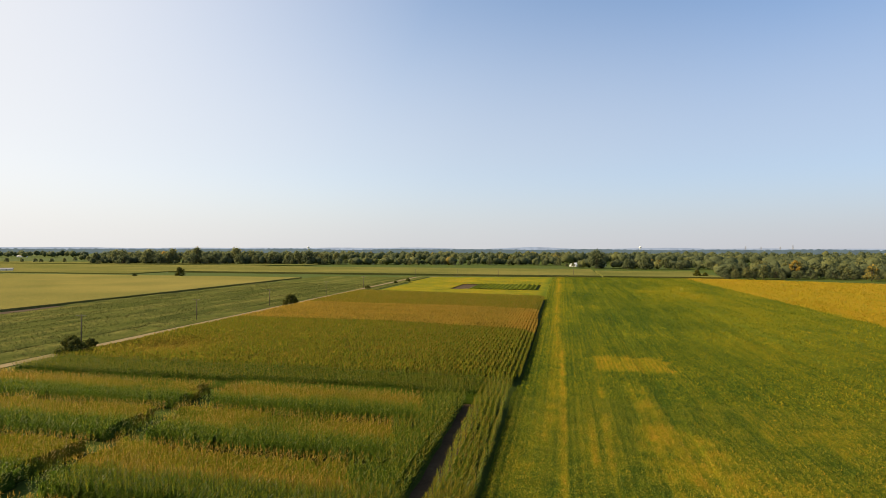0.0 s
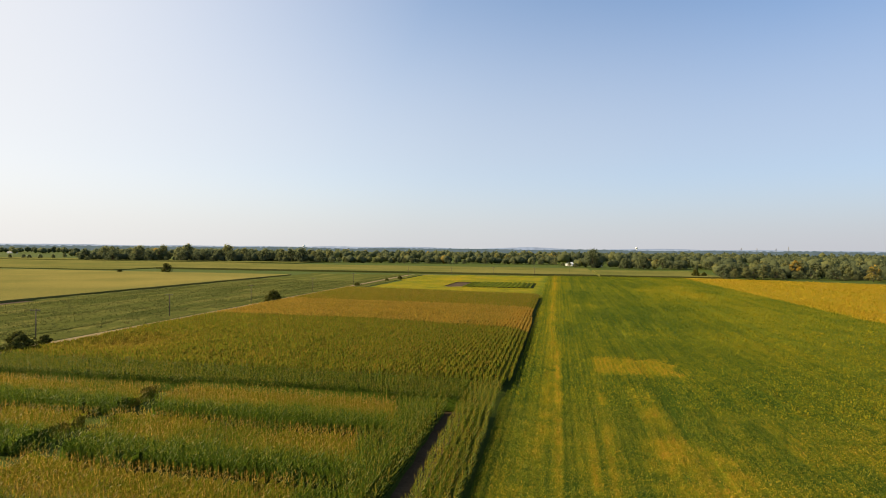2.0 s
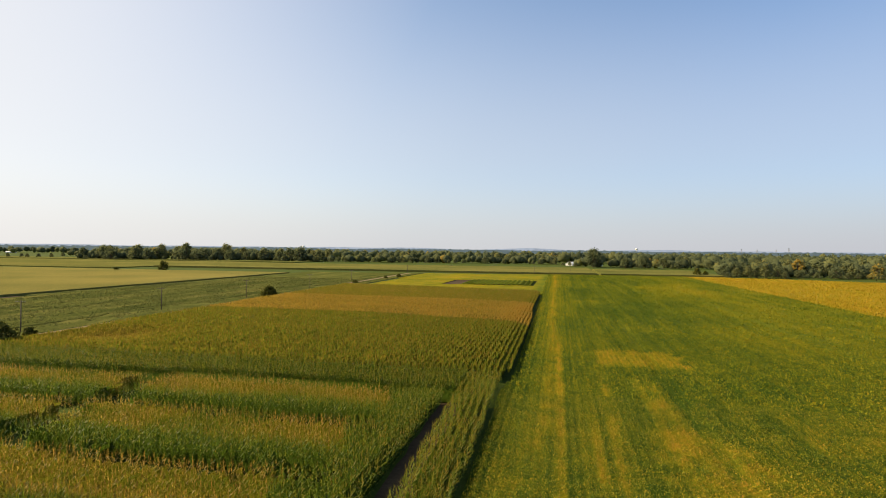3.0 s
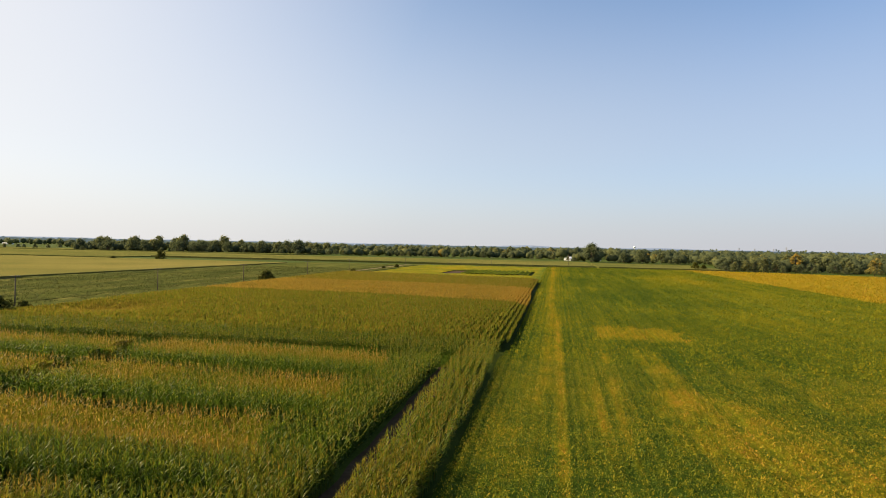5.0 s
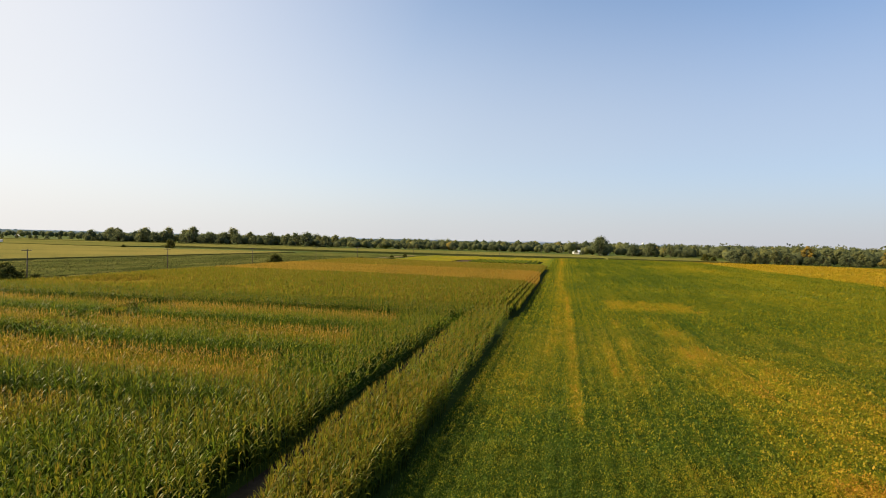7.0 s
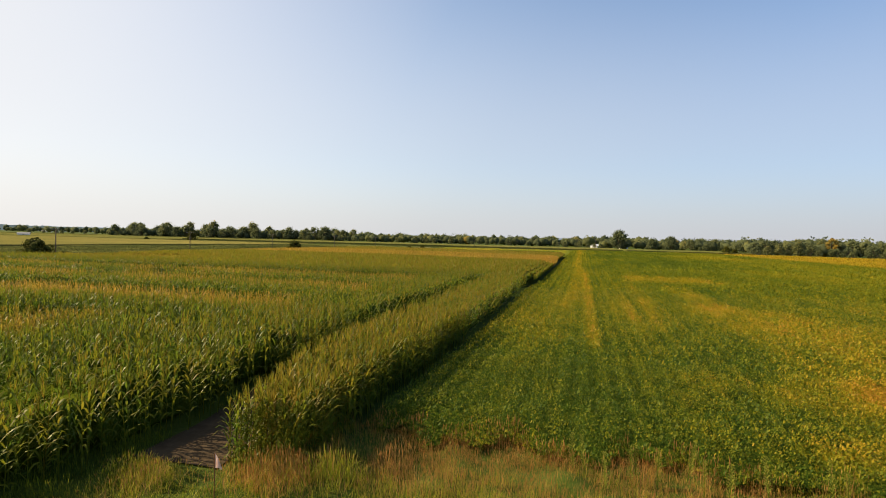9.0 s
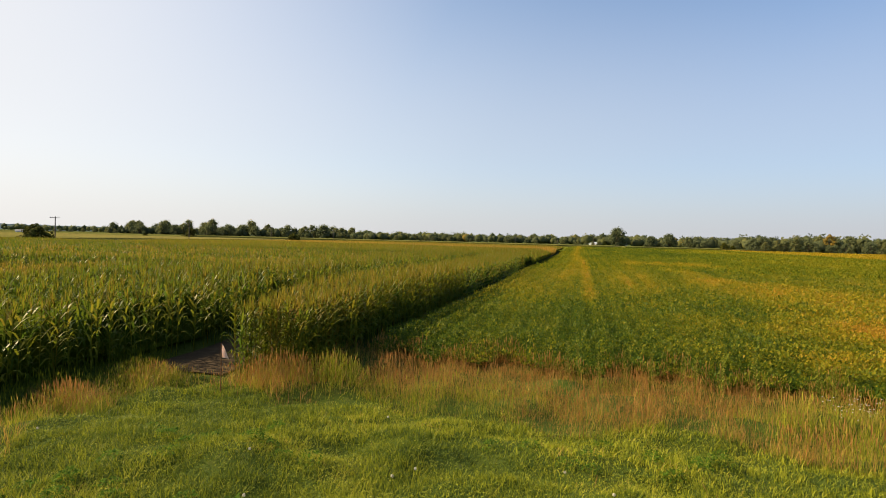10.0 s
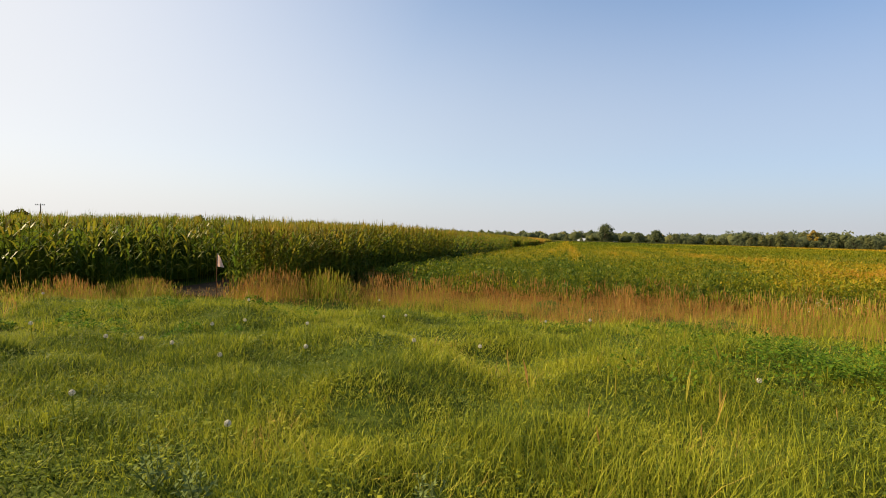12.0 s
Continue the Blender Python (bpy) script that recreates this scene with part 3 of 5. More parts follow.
def soy_leaves(name, lo, hi, b0, b1, density, size, leaves, z_off, stray, mat, spread=0.07):
    """Leaves along the drilled rows, 0.76 m apart."""
    n = int((hi - lo) * (b1 - b0) * density)
    a, b = lo + rng.random(n) * (hi - lo), b0 + rng.random(n) * (b1 - b0)
    b = np.round(b / 0.76) * 0.76 + rng.normal(0, stray, n)
    ok = (b > soy_left(a) + 0.05) & (a > soy_front(b) - 0.35) & (a < soy_far(b) - 1) & (rng.random(n) > 0.8 * wheel_track(a, b))
    ok &= np.abs(b + 0.6 + 0.218 * (a - 12.5)) < (a - 12.5) * 0.98 + 3
    a, b = a[ok], b[ok]
    n = len(a)
    z = soy_height(a, b) + z_off * (rng.random(n) ** 0.7) - 0.02
    pos = at_many(a, b, z)
    kind = rng.integers(0, 14, n)
    ripe = soy_ripe(a, b) + rng.normal(0, spread, n)
    chunks = []
    for k in range(14):
        p = leaf_proto(100 + k, leaves, size)
        m = kind == k
        c = int(m.sum())
        big = 0.7 + 0.6 * rng.random(c)
        chunks.append(scatter(p, pos[m], rng.random(c) * 6.283, big, ripe[m], None, None, p[2]))
    v, t, r = joined(chunks)
    return tagged(mesh_object(name, v, t, None, mat, np.clip(r, 0, 1)), "soybean leaves, green turning yellow", "soybeans", kind="stuff")


soy_leaves("soybean_leaves_front", 27.2, 40, -7, 22, 370, 0.055, 1, 0.36, 0.4, mat_soy, 0.09)
soy_leaves("soybean_leaves_middle", 40, 78, -7, 40, 78, 0.085, 1, 0.34, 0.27, mat_soy, 0.09)
soy_leaves("soybean_leaves_back", 78, 130, -7, 75, 20, 0.145, 1, 0.32, 0.2, mat_soy_far, 0.06)
soy_leaves("soybean_leaves_far", 130, 240, -7, 95, 6.5, 0.22, 1, 0.28, 0.17, mat_soy_far, 0.05)
soy_leaves("soybean_leaves_distant", 240, 410, -7, 82, 3.0, 0.30, 1, 0.25, 0.12, mat_soy_far, 0.04)
soy_leaves("soybean_leaves_golden", 110, 400, 80, 240, 2.0, 0.34, 1, 0.25, 0.14, mat_soy_far, 0.04)


# ---- fields beyond, roads ----
def ribbon(name, a_lines, mid, half, z, mat, label, category):
    A = np.asarray(a_lines, float)
    v = np.concatenate([at_many(A, mid(A) - half, np.full(A.shape, z)), at_many(A, mid(A) + half, np.full(A.shape, z))])
    n = len(A)
    i = np.arange(n - 1)
    q = np.stack([i, i + n, i + n + 1, i + 1], -1)
    return tagged(mesh_object(name, v, None, q, mat, np.zeros(2 * n)), label, category, kind="structure")


ribbon("gravel_road", np.arange(30, 400, 5.0), road_mid, 1.35, 0.06, mat_road, "pale gravel farm road along the fields", "road")
ribbon("dirt_lane", np.arange(26.6, 74.6, 0.8), lambda a: (path_left(a) + path_right(a)) / 2, 1.25, 0.012, mat_soil, "bare brown dirt lane between corn plots", "path")
for name, off in (("road_verge_field_side", np.array([2.0, 2.8, 4.2, 5.8, 7.4, 8.8])), ("road_verge_far_side", np.array([-12.5, -10.0, -7.5, -5.0, -3.2, -2.0]))):
    A = np.arange(30, 400, 2.5)
    AA, OO = np.meshgrid(A, off, indexing="ij")
    BB = road_mid(AA) + OO
    Z = 0.05 + 0.4 * fbm(AA * 0.5, BB * 0.6, 3) * smooth(np.abs(OO), 2.2, 4.0)
    k = len(off)
    i, j = np.meshgrid(np.arange(len(A) - 1), np.arange(k - 1), indexing="ij")
    q = np.stack([(i + 1) * k + j, (i + 1) * k + j + 1, i * k + j + 1, i * k + j], -1).reshape(-1, 4)
    ob = mesh_object(name, at_many(AA, BB, Z).reshape(-1, 3), None, q, mat_dull, (0.32 + 0.7 * (fbm(AA * 0.15, BB * 0.5, 3) - 0.5)).ravel(), True)
    tagged(ob, "rough green and straw coloured grass verge", "grass", kind="structure")

lb = np.arange(-172, -106, 0.76)
left_ripe_field = lambda A, B: 0.30 + 0.55 * (fbm(A * 0.03, B * 0.35, 3) - 0.5)
left_soy = sheet("soybean_field_across_road", np.arange(20, 385, 2.5), lb, lambda A, B: 0.30 + 0.30 * (np.arange(len(lb)) % 2)[None, :] * smooth(fbm(A * 0.1, B * 0.7, 2), 0.2, 0.6) + 0.25 * (fbm(A * 0.2, B * 0.9, 2) - 0.5),
                 mat_dull, left_ripe_field, lambda A, B: ~((A > 60) & (A < 166) & (B < -167.5)))


def dull_tufts(name, n, a0, a1, b0, b1, size, ripe, height, where, label, category, stray=0.2, row=1.52):
    """Pale leafy tufts along rows, each a small sprig."""
    a, b = a0 + rng.random(n) * (a1 - a0), b0 + rng.random(n) * (b1 - b0)
    if row:
        b = np.round(b / row) * row + rng.normal(0, stray, n)
    ok = where(a, b)
    a, b = a[ok], b[ok]
    n = len(a)
    pos = at_many(a, b, height * (0.5 + 0.6 * rng.random(n)))
    r = ripe(a, b) + rng.normal(0, 0.08, n)
    chunks = []
    for k in range(8):
        p = leaf_proto(160 + k, 2, size, 0.9)
        m = slice(k, n, 8)
        c = len(a[m])
        chunks.append(scatter(p, pos[m], rng.random(c) * 6.283, 0.6 + 0.8 * rng.random(c), r[m], None, None, p[2]))
    v, t, r = joined(chunks)
    return tagged(mesh_object(name, v, t, None, mat_dull_leaf, np.clip(r, 0, 1)), label, category, kind="stuff")


dull_tufts("soybean_tops_across_road", 34000, 60, 300, -171, -107, 0.20, left_ripe_field, 0.6,
           lambda a, b: (fbm(a * 0.08, b * 0.5, 2) > 0.36) & ~((a < 176) & (b < -168)), "dull green soybean rows across the road", "soybeans", 0.14)
dull_tufts("verge_weeds", 9000, 60, 330, -112, -88, 0.22, lambda a, b: 0.35 + 0.8 * (fbm(a * 0.2, b * 0.4, 3) - 0.5), 0.35,
           lambda a, b: (np.abs(b - road_mid(a)) > 2.4) & (b > road_mid(a) - 12) & (b < road_mid(a) + 8.6) & (fbm(a * 0.25 + 6, b * 0.3, 2) > 0.45), "rough weeds along the gravel road", "weeds", 0.0, 0)
ribbon("bare_headland", np.arange(60, 170, 5.0), lambda a: np.interp(a, [60, 150, 170], [-171.0, -172.0, -174.0]), 3.6, 0.05, mat_soil, "bare brown headland beside a corn field", "soil")
tagged(left_soy, "dull green soybean field across the road", "soybeans", kind="stuff")


def block(name, a0, a1, b0, b1, h, ripe, label, step=4.0):
    """A far stand of corn: a thick leafy mass with upright sides and an uneven top."""
    a_l, b_l = np.arange(a0, a1 + 0.1, step), np.arange(b0, b1 + 0.1, step)
    a_l, b_l = np.r_[a_l[0], a_l, a_l[-1]], np.r_[b_l[0], b_l, b_l[-1]]

    def height(A, B):
        z = h * (0.9 + 0.16 * fbm(A * 0.3, B * 0.3, 2))
        z[0, :] = z[-1, :] = 0
        z[:, 0] = z[:, -1] = 0
        return z
    ob = sheet(name, a_l, b_l, height, mat_dull, lambda A, B: ripe + 0.25 * (fbm(A * 0.03, B * 0.03, 3) - 0.5))
    ob.data.polygons.foreach_set("use_smooth", np.zeros(len(ob.data.polygons), bool))
    return tagged(ob, label, "corn", kind="stuff")


block("corn_field_across_road", 60, 358, -424, -176, 0.85, 0.58, "pale golden corn field across the road")
block("corn_field_far", 418, 556, -330, 26, 1.4, 0.46, "far field of olive green corn")
block("corn_field_far", 414, 520, 28, 108, 1.4, 0.42, "far field of olive green corn")
block("corn_field_distant", 380, 600, -800, -335, 0.7, 0.45, "distant flat field, green and straw coloured", 8.0)
block("corn_field_distant", 610, 690, -900, -300, 1.0, 0.40, "distant flat field, green and straw coloured", 8.0)

# small plot of vegetables with bare soil
bare = sheet("bare_plot", np.arange(276, 319, 3.0), np.arange(-57, -12, 3.0), lambda A, B: 0.05 + 0 * A, mat_soil)
tagged(bare, "bare brown soil of a small plot", "soil", kind="structure")
veg = sheet("vegetable_rows", np.arange(277, 318, 1.0), np.arange(-47, -13, 0.6), lambda A, B: 0.08 + 0.85 * (np.sin(B * 2.6) > -0.2) * (0.7 + 0.5 * fbm(A, B, 2)),
            mat_soy_canopy, lambda A, B: 0.12 + 0.1 * fbm(A * 0.3, B * 0.3, 2))
tagged(veg, "rows of dark green vegetables", "vegetables", kind="stuff")


# ---- trees ----
def tree_meshes(seed, tall, wide, lobes, cards, card, low=0.25, dome=False):
    """Trunk with limbs, and a crown of many small leaf clumps round the limbs' ends."""
    g = np.random.default_rng(seed)
    bm = bmesh.new()

    def limb(p, q, r0, r1):
        d = (Vector(q) - Vector(p))
        m = Matrix.Translation(Vector(p) + d / 2) @ d.to_track_quat("Z", "Y").to_matrix().to_4x4()
        bmesh.ops.create_cone(bm, cap_ends=True, segments=6, radius1=r0, radius2=r1, depth=d.length, matrix=m)
    r = tall * 0.028
    fork = tall * (low + 0.12)
    limb((0, 0, -0.2), (0, 0, fork), r, r * 0.7)
    limb((0, 0, fork), (g.normal(0, 0.3), g.normal(0, 0.3), tall * 0.8), r * 0.7, r * 0.15)
    centres = []
    for k in range(lobes):
        f = k / max(1, lobes - 1)
        az = k * 2.4 + g.normal(0, 0.4)
        h = tall * (low + 0.14 + (0.72 - low) * f)
        out = wide * (0.34 * math.sin(3.14 * min(1.0, 0.25 + 0.72 * f)) + 0.04) * (0.7 + 0.5 * g.random())
        if dome:
            h, out = tall * (0.16 + 0.68 * f), wide * 0.42 * math.sqrt(1.03 - f * f) * (0.55 + 0.5 * g.random())
        c = np.array([math.cos(az) * out, math.sin(az) * out, h])
        rad = wide * (0.25 - 0.08 * f) * (0.8 + 0.4 * g.random())
        if dome:
            rad = (wide * 0.085 + tall * 0.105) * (0.7 + 0.6 * g.random())
        centres.append((c, rad))
        limb((0, 0, min(fork + (h - fork) * 0.5, h * 0.8)), tuple(c), r * 0.35, r * 0.08)
    trunk = bpy.data.meshes.new("trunk")
    bm.to_mesh(trunk)
    bm.free()
    trunk.materials.append(mat_bark)
    vs, ts, rs, n = [], [], [], 0
    # leafy cores
    ico = bmesh.new()
    bmesh.ops.create_icosphere(ico, subdivisions=1, radius=1.0)
    iv = np.array([v.co[:] for v in ico.verts])
    it = np.array([[v.index for v in f.verts] for f in ico.faces])
    ico.free()
    for c, rad in centres:
        k = iv * (rad * 0.5) * (1 + 0.25 * g.normal(0, 1, (len(iv), 1))) * (1, 1, 0.8) + c
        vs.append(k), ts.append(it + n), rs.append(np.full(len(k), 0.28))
        n += len(k)
    per = cards // len(centres)
    for c, rad in centres:
        d = g.normal(0, 1, (per, 3))
        d /= np.linalg.norm(d, axis=1)[:, None]
        p = c + d * (rad * (0.7 + 0.42 * g.random((per, 1)))) * (1, 1, 0.82)
        u = np.cross(d, g.normal(0, 1, (per, 3)))
        u /= np.linalg.norm(u, axis=1)[:, None]
        w = np.cross(d + 0.5 * g.normal(0, 1, (per, 3)), u)
        w /= np.linalg.norm(w, axis=1)[:, None]
        s = card * (0.6 + 0.8 * g.random((per, 1)))
        quad = np.stack([p - u * s, p + w * s * 0.7, p + u * s, p - w * s * 0.7], 1).reshape(-1, 3)
        base = np.arange(per)[:, None] * 4 + n
        t = np.concatenate([base + [0, 1, 2], base + [0, 2, 3]])
        # clumps facing up get a lighter tone: shading of the crown put into colour
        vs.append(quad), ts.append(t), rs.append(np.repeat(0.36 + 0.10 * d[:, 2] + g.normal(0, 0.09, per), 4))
        n += len(quad)
    return trunk, (np.concatenate(vs), np.concatenate(ts), np.concatenate(rs))


def tree_thing(seed, tall, wide, lobes, cards, card, hue, label, low=0.25, name="tree", category="tree", dome=False, leaf=None):
    trunk, (v, t, r) = tree_meshes(seed, tall, wide, lobes, cards, card, low, dome)
    top = empty(name, Matrix.Identity(4), label, category)
    tr = new("trunk", trunk)
    tr.parent = top
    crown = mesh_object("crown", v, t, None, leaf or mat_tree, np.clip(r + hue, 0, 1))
    crown.parent = top
    return top


GREEN, OLIVE, LIGHT, AMBER, DARK = 0.0, 0.08, 0.18, 0.36, -0.10
KINDS = [("green leafy deciduous tree in a treeline", GREEN), ("dark green deciduous tree in a treeline", DARK), ("olive green deciduous tree in a treeline", OLIVE),
         ("light green deciduous tree in a treeline", LIGHT)]
FOREST = []
for k in range(8):
    label, hue = KINDS[k % 4]
    FOREST.append(tree_thing(200 + k, 12.0 + 1.3 * (k % 4), 12.0 + 2.0 * (k % 3), 20 + 2 * (k % 4), 760, 0.5, hue, label, 0.0, "tree", "tree", True))
used = set()


def plant(k, x, y, size, turn, group):
    m = pose(x, y, 0, 0, 0, turn)
    src = FOREST[k]
    if k not in used:
        used.add(k)
        src.matrix_basis = m @ Matrix.Diagonal((size, size, size, 1))
        tagged(src, group=group)
        return src
    ob = copy_thing(src, m)
    ob.scale = (size, size, size)
    ob["group"] = group
    return ob


def tree_row(x0, y0, x1, y1, n, lo, hi, deep, group, seed):
    g = random.Random(seed)
    for i in range(n):
        f = (i + g.uniform(-0.35, 0.35)) / max(1, n - 1)
        big = 0.5 + 0.5 * noise.noise((i * 0.31 + seed * 7.7, seed, 0)) * 1.6
        plant(g.randrange(8), x0 + (x1 - x0) * f + g.uniform(-2, 2), y0 + (y1 - y0) * f + g.uniform(0, deep), lo + (hi - lo) * min(1.0, max(0.0, 0.6 * big + 0.4 * g.random())), g.uniform(0, 360), group)


tree_row(-455, 722, -140, 715, 40, 0.75, 1.75, 40, "trees of the far treeline", 1)
tree_row(-140, 712, 150, 690, 28, 0.25, 0.95, 40, "trees of the far treeline", 2)
tree_row(212, 576, 300, 520, 11, 0.4, 0.95, 25, "trees round the farmstead", 4)
tree_row(198, 384, 300, 374, 17, 0.4, 0.72, 10, "trees of the wood by the golden field", 5)
tree_row(205, 404, 330, 388, 18, 0.65, 0.95, 12, "trees of the wood by the golden field", 6)
tree_row(300, 372, 430, 340, 14, 0.5, 0.9, 20, "trees of the wood by the golden field", 10)
tree_row(-460, 716, 150, 686, 34, 0.3, 0.6, 25, "low trees along the far treeline", 11)
tree_row(196, 380, 300, 368, 10, 0.22, 0.4, 6, "low trees along the wood's edge", 12)
tree_row(150, 590, 300, 520, 10, 0.25, 0.45, 10, "low trees round the farmstead", 13)
for k, (x, y) in enumerate(((144, 641), (151, 639), (166, 637))):
    plant(k + 2, x, y, 0.35, 50 * k, "low trees in front of the farm shed")
tree_row(-620, 800, -540, 790, 6, 0.35, 0.6, 20, "distant trees", 7)
tree_row(-575, 880, -560, 880, 2, 0.5, 0.7, 6, "distant trees", 8)

for seed, x, y, tall, wide, label in ((311, 166, 598, 21, 20, "broad dark green farmyard tree"), (312, 190, 568, 11.5, 12, "round green farmyard tree"), (313, 206, 561, 14.5, 13, "tall green farmyard tree")):
    big = tree_thing(seed, tall, wide, 30, 1800, 0.6, -0.06, label, 0.0, "tree", "tree", True)
    big.matrix_basis = pose(x, y, 0, 0, 0, seed)

amber = tree_thing(301, 11, 9.5, 11, 520, 0.6, AMBER, "amber yellow autumn tree at the edge of the wood", 0.0, "tree", "tree", True)
amber.matrix_basis = pose(279, 362, 0, 0, 0, 40)
orange = tree_thing(302, 14, 7, 9, 420, 0.6, 0.45, "orange autumn tree rising among green trees", 0.3)
orange.matrix_basis = pose(252, 398, 0)

# single bushes and small trees
def bush(seed, x, y, tall, wide, label, hue=0.0):
    ob = tree_thing(seed, tall, wide, 16, 1300, 0.11 * tall ** 0.5, hue, label, 0.0, "bush", "bush", True, mat_bush)
    ob.matrix_basis = pose(x, y, 0, 0, 0, seed * 40)
    return ob


bush(401, -54.2, 202.5, 4.4, 5.2, "round dark green roadside bush")
bush(402, -67.6, 104.0, 4.5, 5.0, "wide dark bush beside the gravel road")
bush(403, -72.5, 117.0, 1.8, 2.4, "small dark bush beside a utility pole")
bush(404, -188, 402, 7.5, 8.0, "dark lone tree in a far corn field")
bush(405, -219, 400, 2.6, 4.0, "low dark bush in a far corn field")
bush(406, 184, 402, 6.0, 5.5, "small green tree beside a far field")
bush(407, 191, 404, 4.0, 4.0, "small green tree beside a far field")
bush(408, -38, 290, 1.6, 3.2, "low dark roadside bush")
bush(409, -27, 330, 1.6, 2.8, "low dark roadside bush")
bush(410, -21, 352, 2.0, 3.0, "low dark roadside bush")

# woods behind, as one leafy mass
def far_woods(name, spans, seed, lo, hi, cards, label):
    g = np.random.default_rng(seed)
    vs, ts, rs, n = [], [], [], 0
    ico = bmesh.new()
    bmesh.ops.create_icosphere(ico, subdivisions=1, radius=1.0)
    iv = np.array([v.co[:] for v in ico.verts])
    it = np.array([[v.index for v in f.verts] for f in ico.faces])
    ico.free()
    for x0, y0, x1, y1, deep, count in spans:
        for i in range(count):
            f = g.random()
            h = lo + (hi - lo) * g.random()
            w = h * (0.35 + 0.3 * g.random())
            c = np.array([x0 + (x1 - x0) * f, y0 + (y1 - y0) * f + deep * g.random(), h * 0.55])
            v = iv * (w, w, h * 0.5) * (1 + 0.16 * g.normal(0, 1, (len(iv), 1))) + c
            tone = 0.33 + 0.14 * g.normal()
            vs.append(v), ts.append(it + n), rs.append(np.full(len(v), tone))
            n += len(v)
            d = g.normal(0, 1, (cards, 3))
            d[:, 2] = np.abs(d[:, 2])
            d /= np.linalg.norm(d, axis=1)[:, None]
            p = c + d * (w, w, h * 0.5) * (0.95 + 0.2 * g.random((cards, 1)))
            u = g.normal(0, 1, (cards, 3))
            u /= np.linalg.norm(u, axis=1)[:, None]
            s = h * 0.10
            tri = np.stack([p - u * s, p + np.roll(u, 1, 1) * s, p + u * s], 1).reshape(-1, 3)
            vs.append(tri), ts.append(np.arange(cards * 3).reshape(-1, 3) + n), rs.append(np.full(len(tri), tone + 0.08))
            n += len(tri)
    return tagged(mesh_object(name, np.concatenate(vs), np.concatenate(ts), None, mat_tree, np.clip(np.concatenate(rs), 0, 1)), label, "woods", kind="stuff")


far_woods("far_woods", [(-1300, 1250, 1500, 1150, 250, 520), (-620, 950, 200, 900, 120, 200), (150, 760, 700, 640, 150, 240), (260, 440, 900, 390, 200, 190)], 5, 8, 15, 36,
          "far deciduous woods, a continuous dark green band")
far_woods("treeline_undergrowth", [(-460, 735, 150, 705, 18, 190), (150, 612, 310, 540, 14, 50), (200, 410, 440, 360, 12, 70)], 9, 6, 10.5, 20, "dense undergrowth along the treelines")

# hazy woods and ridge on the horizon; the haze is a glowing painted colour
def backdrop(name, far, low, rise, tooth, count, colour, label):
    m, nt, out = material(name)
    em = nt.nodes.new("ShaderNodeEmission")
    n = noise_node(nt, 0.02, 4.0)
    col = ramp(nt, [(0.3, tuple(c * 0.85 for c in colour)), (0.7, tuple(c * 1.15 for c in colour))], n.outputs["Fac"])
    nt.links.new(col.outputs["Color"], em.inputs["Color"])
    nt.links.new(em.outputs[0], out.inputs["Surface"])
    v, q = [], []
    for i in range(count + 1):
        az = radians(-75 + 150 * i / count)
        h = low + rise * noise.noise((i * 24.0 / count, far, 0)) + tooth * noise.noise((i * 0.63, 3, far))
        for z in (-5, h):
            v.append((far * math.sin(az), far * math.cos(az), z))
    for i in range(count):
        q.append((2 * i, 2 * i + 2, 2 * i + 3, 2 * i + 1))
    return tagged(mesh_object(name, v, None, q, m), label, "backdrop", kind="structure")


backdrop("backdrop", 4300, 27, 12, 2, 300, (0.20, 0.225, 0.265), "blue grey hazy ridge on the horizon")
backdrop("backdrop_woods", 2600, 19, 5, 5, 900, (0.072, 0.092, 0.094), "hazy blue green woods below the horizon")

# cross road at the far end of the fields
bb = np.arange(-104, 300, 6.0)
ra = np.interp(bb, [-104, 0, 84, 172, 300], [398, 409, 412, 372, 318])
v = np.concatenate([at_many(ra - 2.0, bb, np.full(bb.shape, 0.08)), at_many(ra + 2.0, bb, np.full(bb.shape, 0.08))])
n = len(bb)
i = np.arange(n - 1)
tagged(mesh_object("cross_road", v, None, np.stack([i, i + 1, i + n + 1, i + n], -1), mat_road, np.zeros(2 * n)), "pale gravel cross road at the far end of the fields", "road", kind="structure")


# ---- poles ----
def utility_pole(a, b, tall, label):
    top = empty("utility_pole", Matrix.Translation(at(a, b)) @ pose(0, 0, 0, 0, 0, -12.3 + 4), label, "utility pole", "poles along the gravel road")
    bm = bmesh.new()
    bmesh.ops.create_cone(bm, cap_ends=True, segments=10, radius1=0.12, radius2=0.085, depth=tall + 0.3, matrix=Matrix.Translation((0, 0, tall / 2 - 0.15)))
    part("pole", bm, mat_pole, top, "", True)
    bm = bmesh.new()
    bmesh.ops.create_cube(bm, size=1, matrix=Matrix.Translation((0, -0.14, tall - 0.28)) @ Matrix.Diagonal((2.2, 0.08, 0.10, 1)))
    arm = part("crossarm", bm, mat_pole, top)
    for x in (-1.0, -0.55, 0.55, 1.0):
        bm = bmesh.new()
        bmesh.ops.create_cone(bm, cap_ends=True, segments=8, radius1=0.05, radius2=0.035, depth=0.16, matrix=Matrix.Translation((x, -0.14, tall - 0.14)))
        part("insulator", bm, mat_grey, arm)
    return top


for k, a in enumerate((102.3, 140.9, 181.0, 229.0, 276.0)):
    utility_pole(a, -101.5, 6.2, "weathered wooden utility pole with crossarm")
for x, y, tall in ((-18.6, 405, 6.0), (12, 408, 6.0), (42, 410, 6.0), (72, 412, 6.0), (98, 414, 9.0)):
    pa, pb = to_field(x, y)
    utility_pole(pa, pb, tall, "thin wooden utility pole beside the cross road")


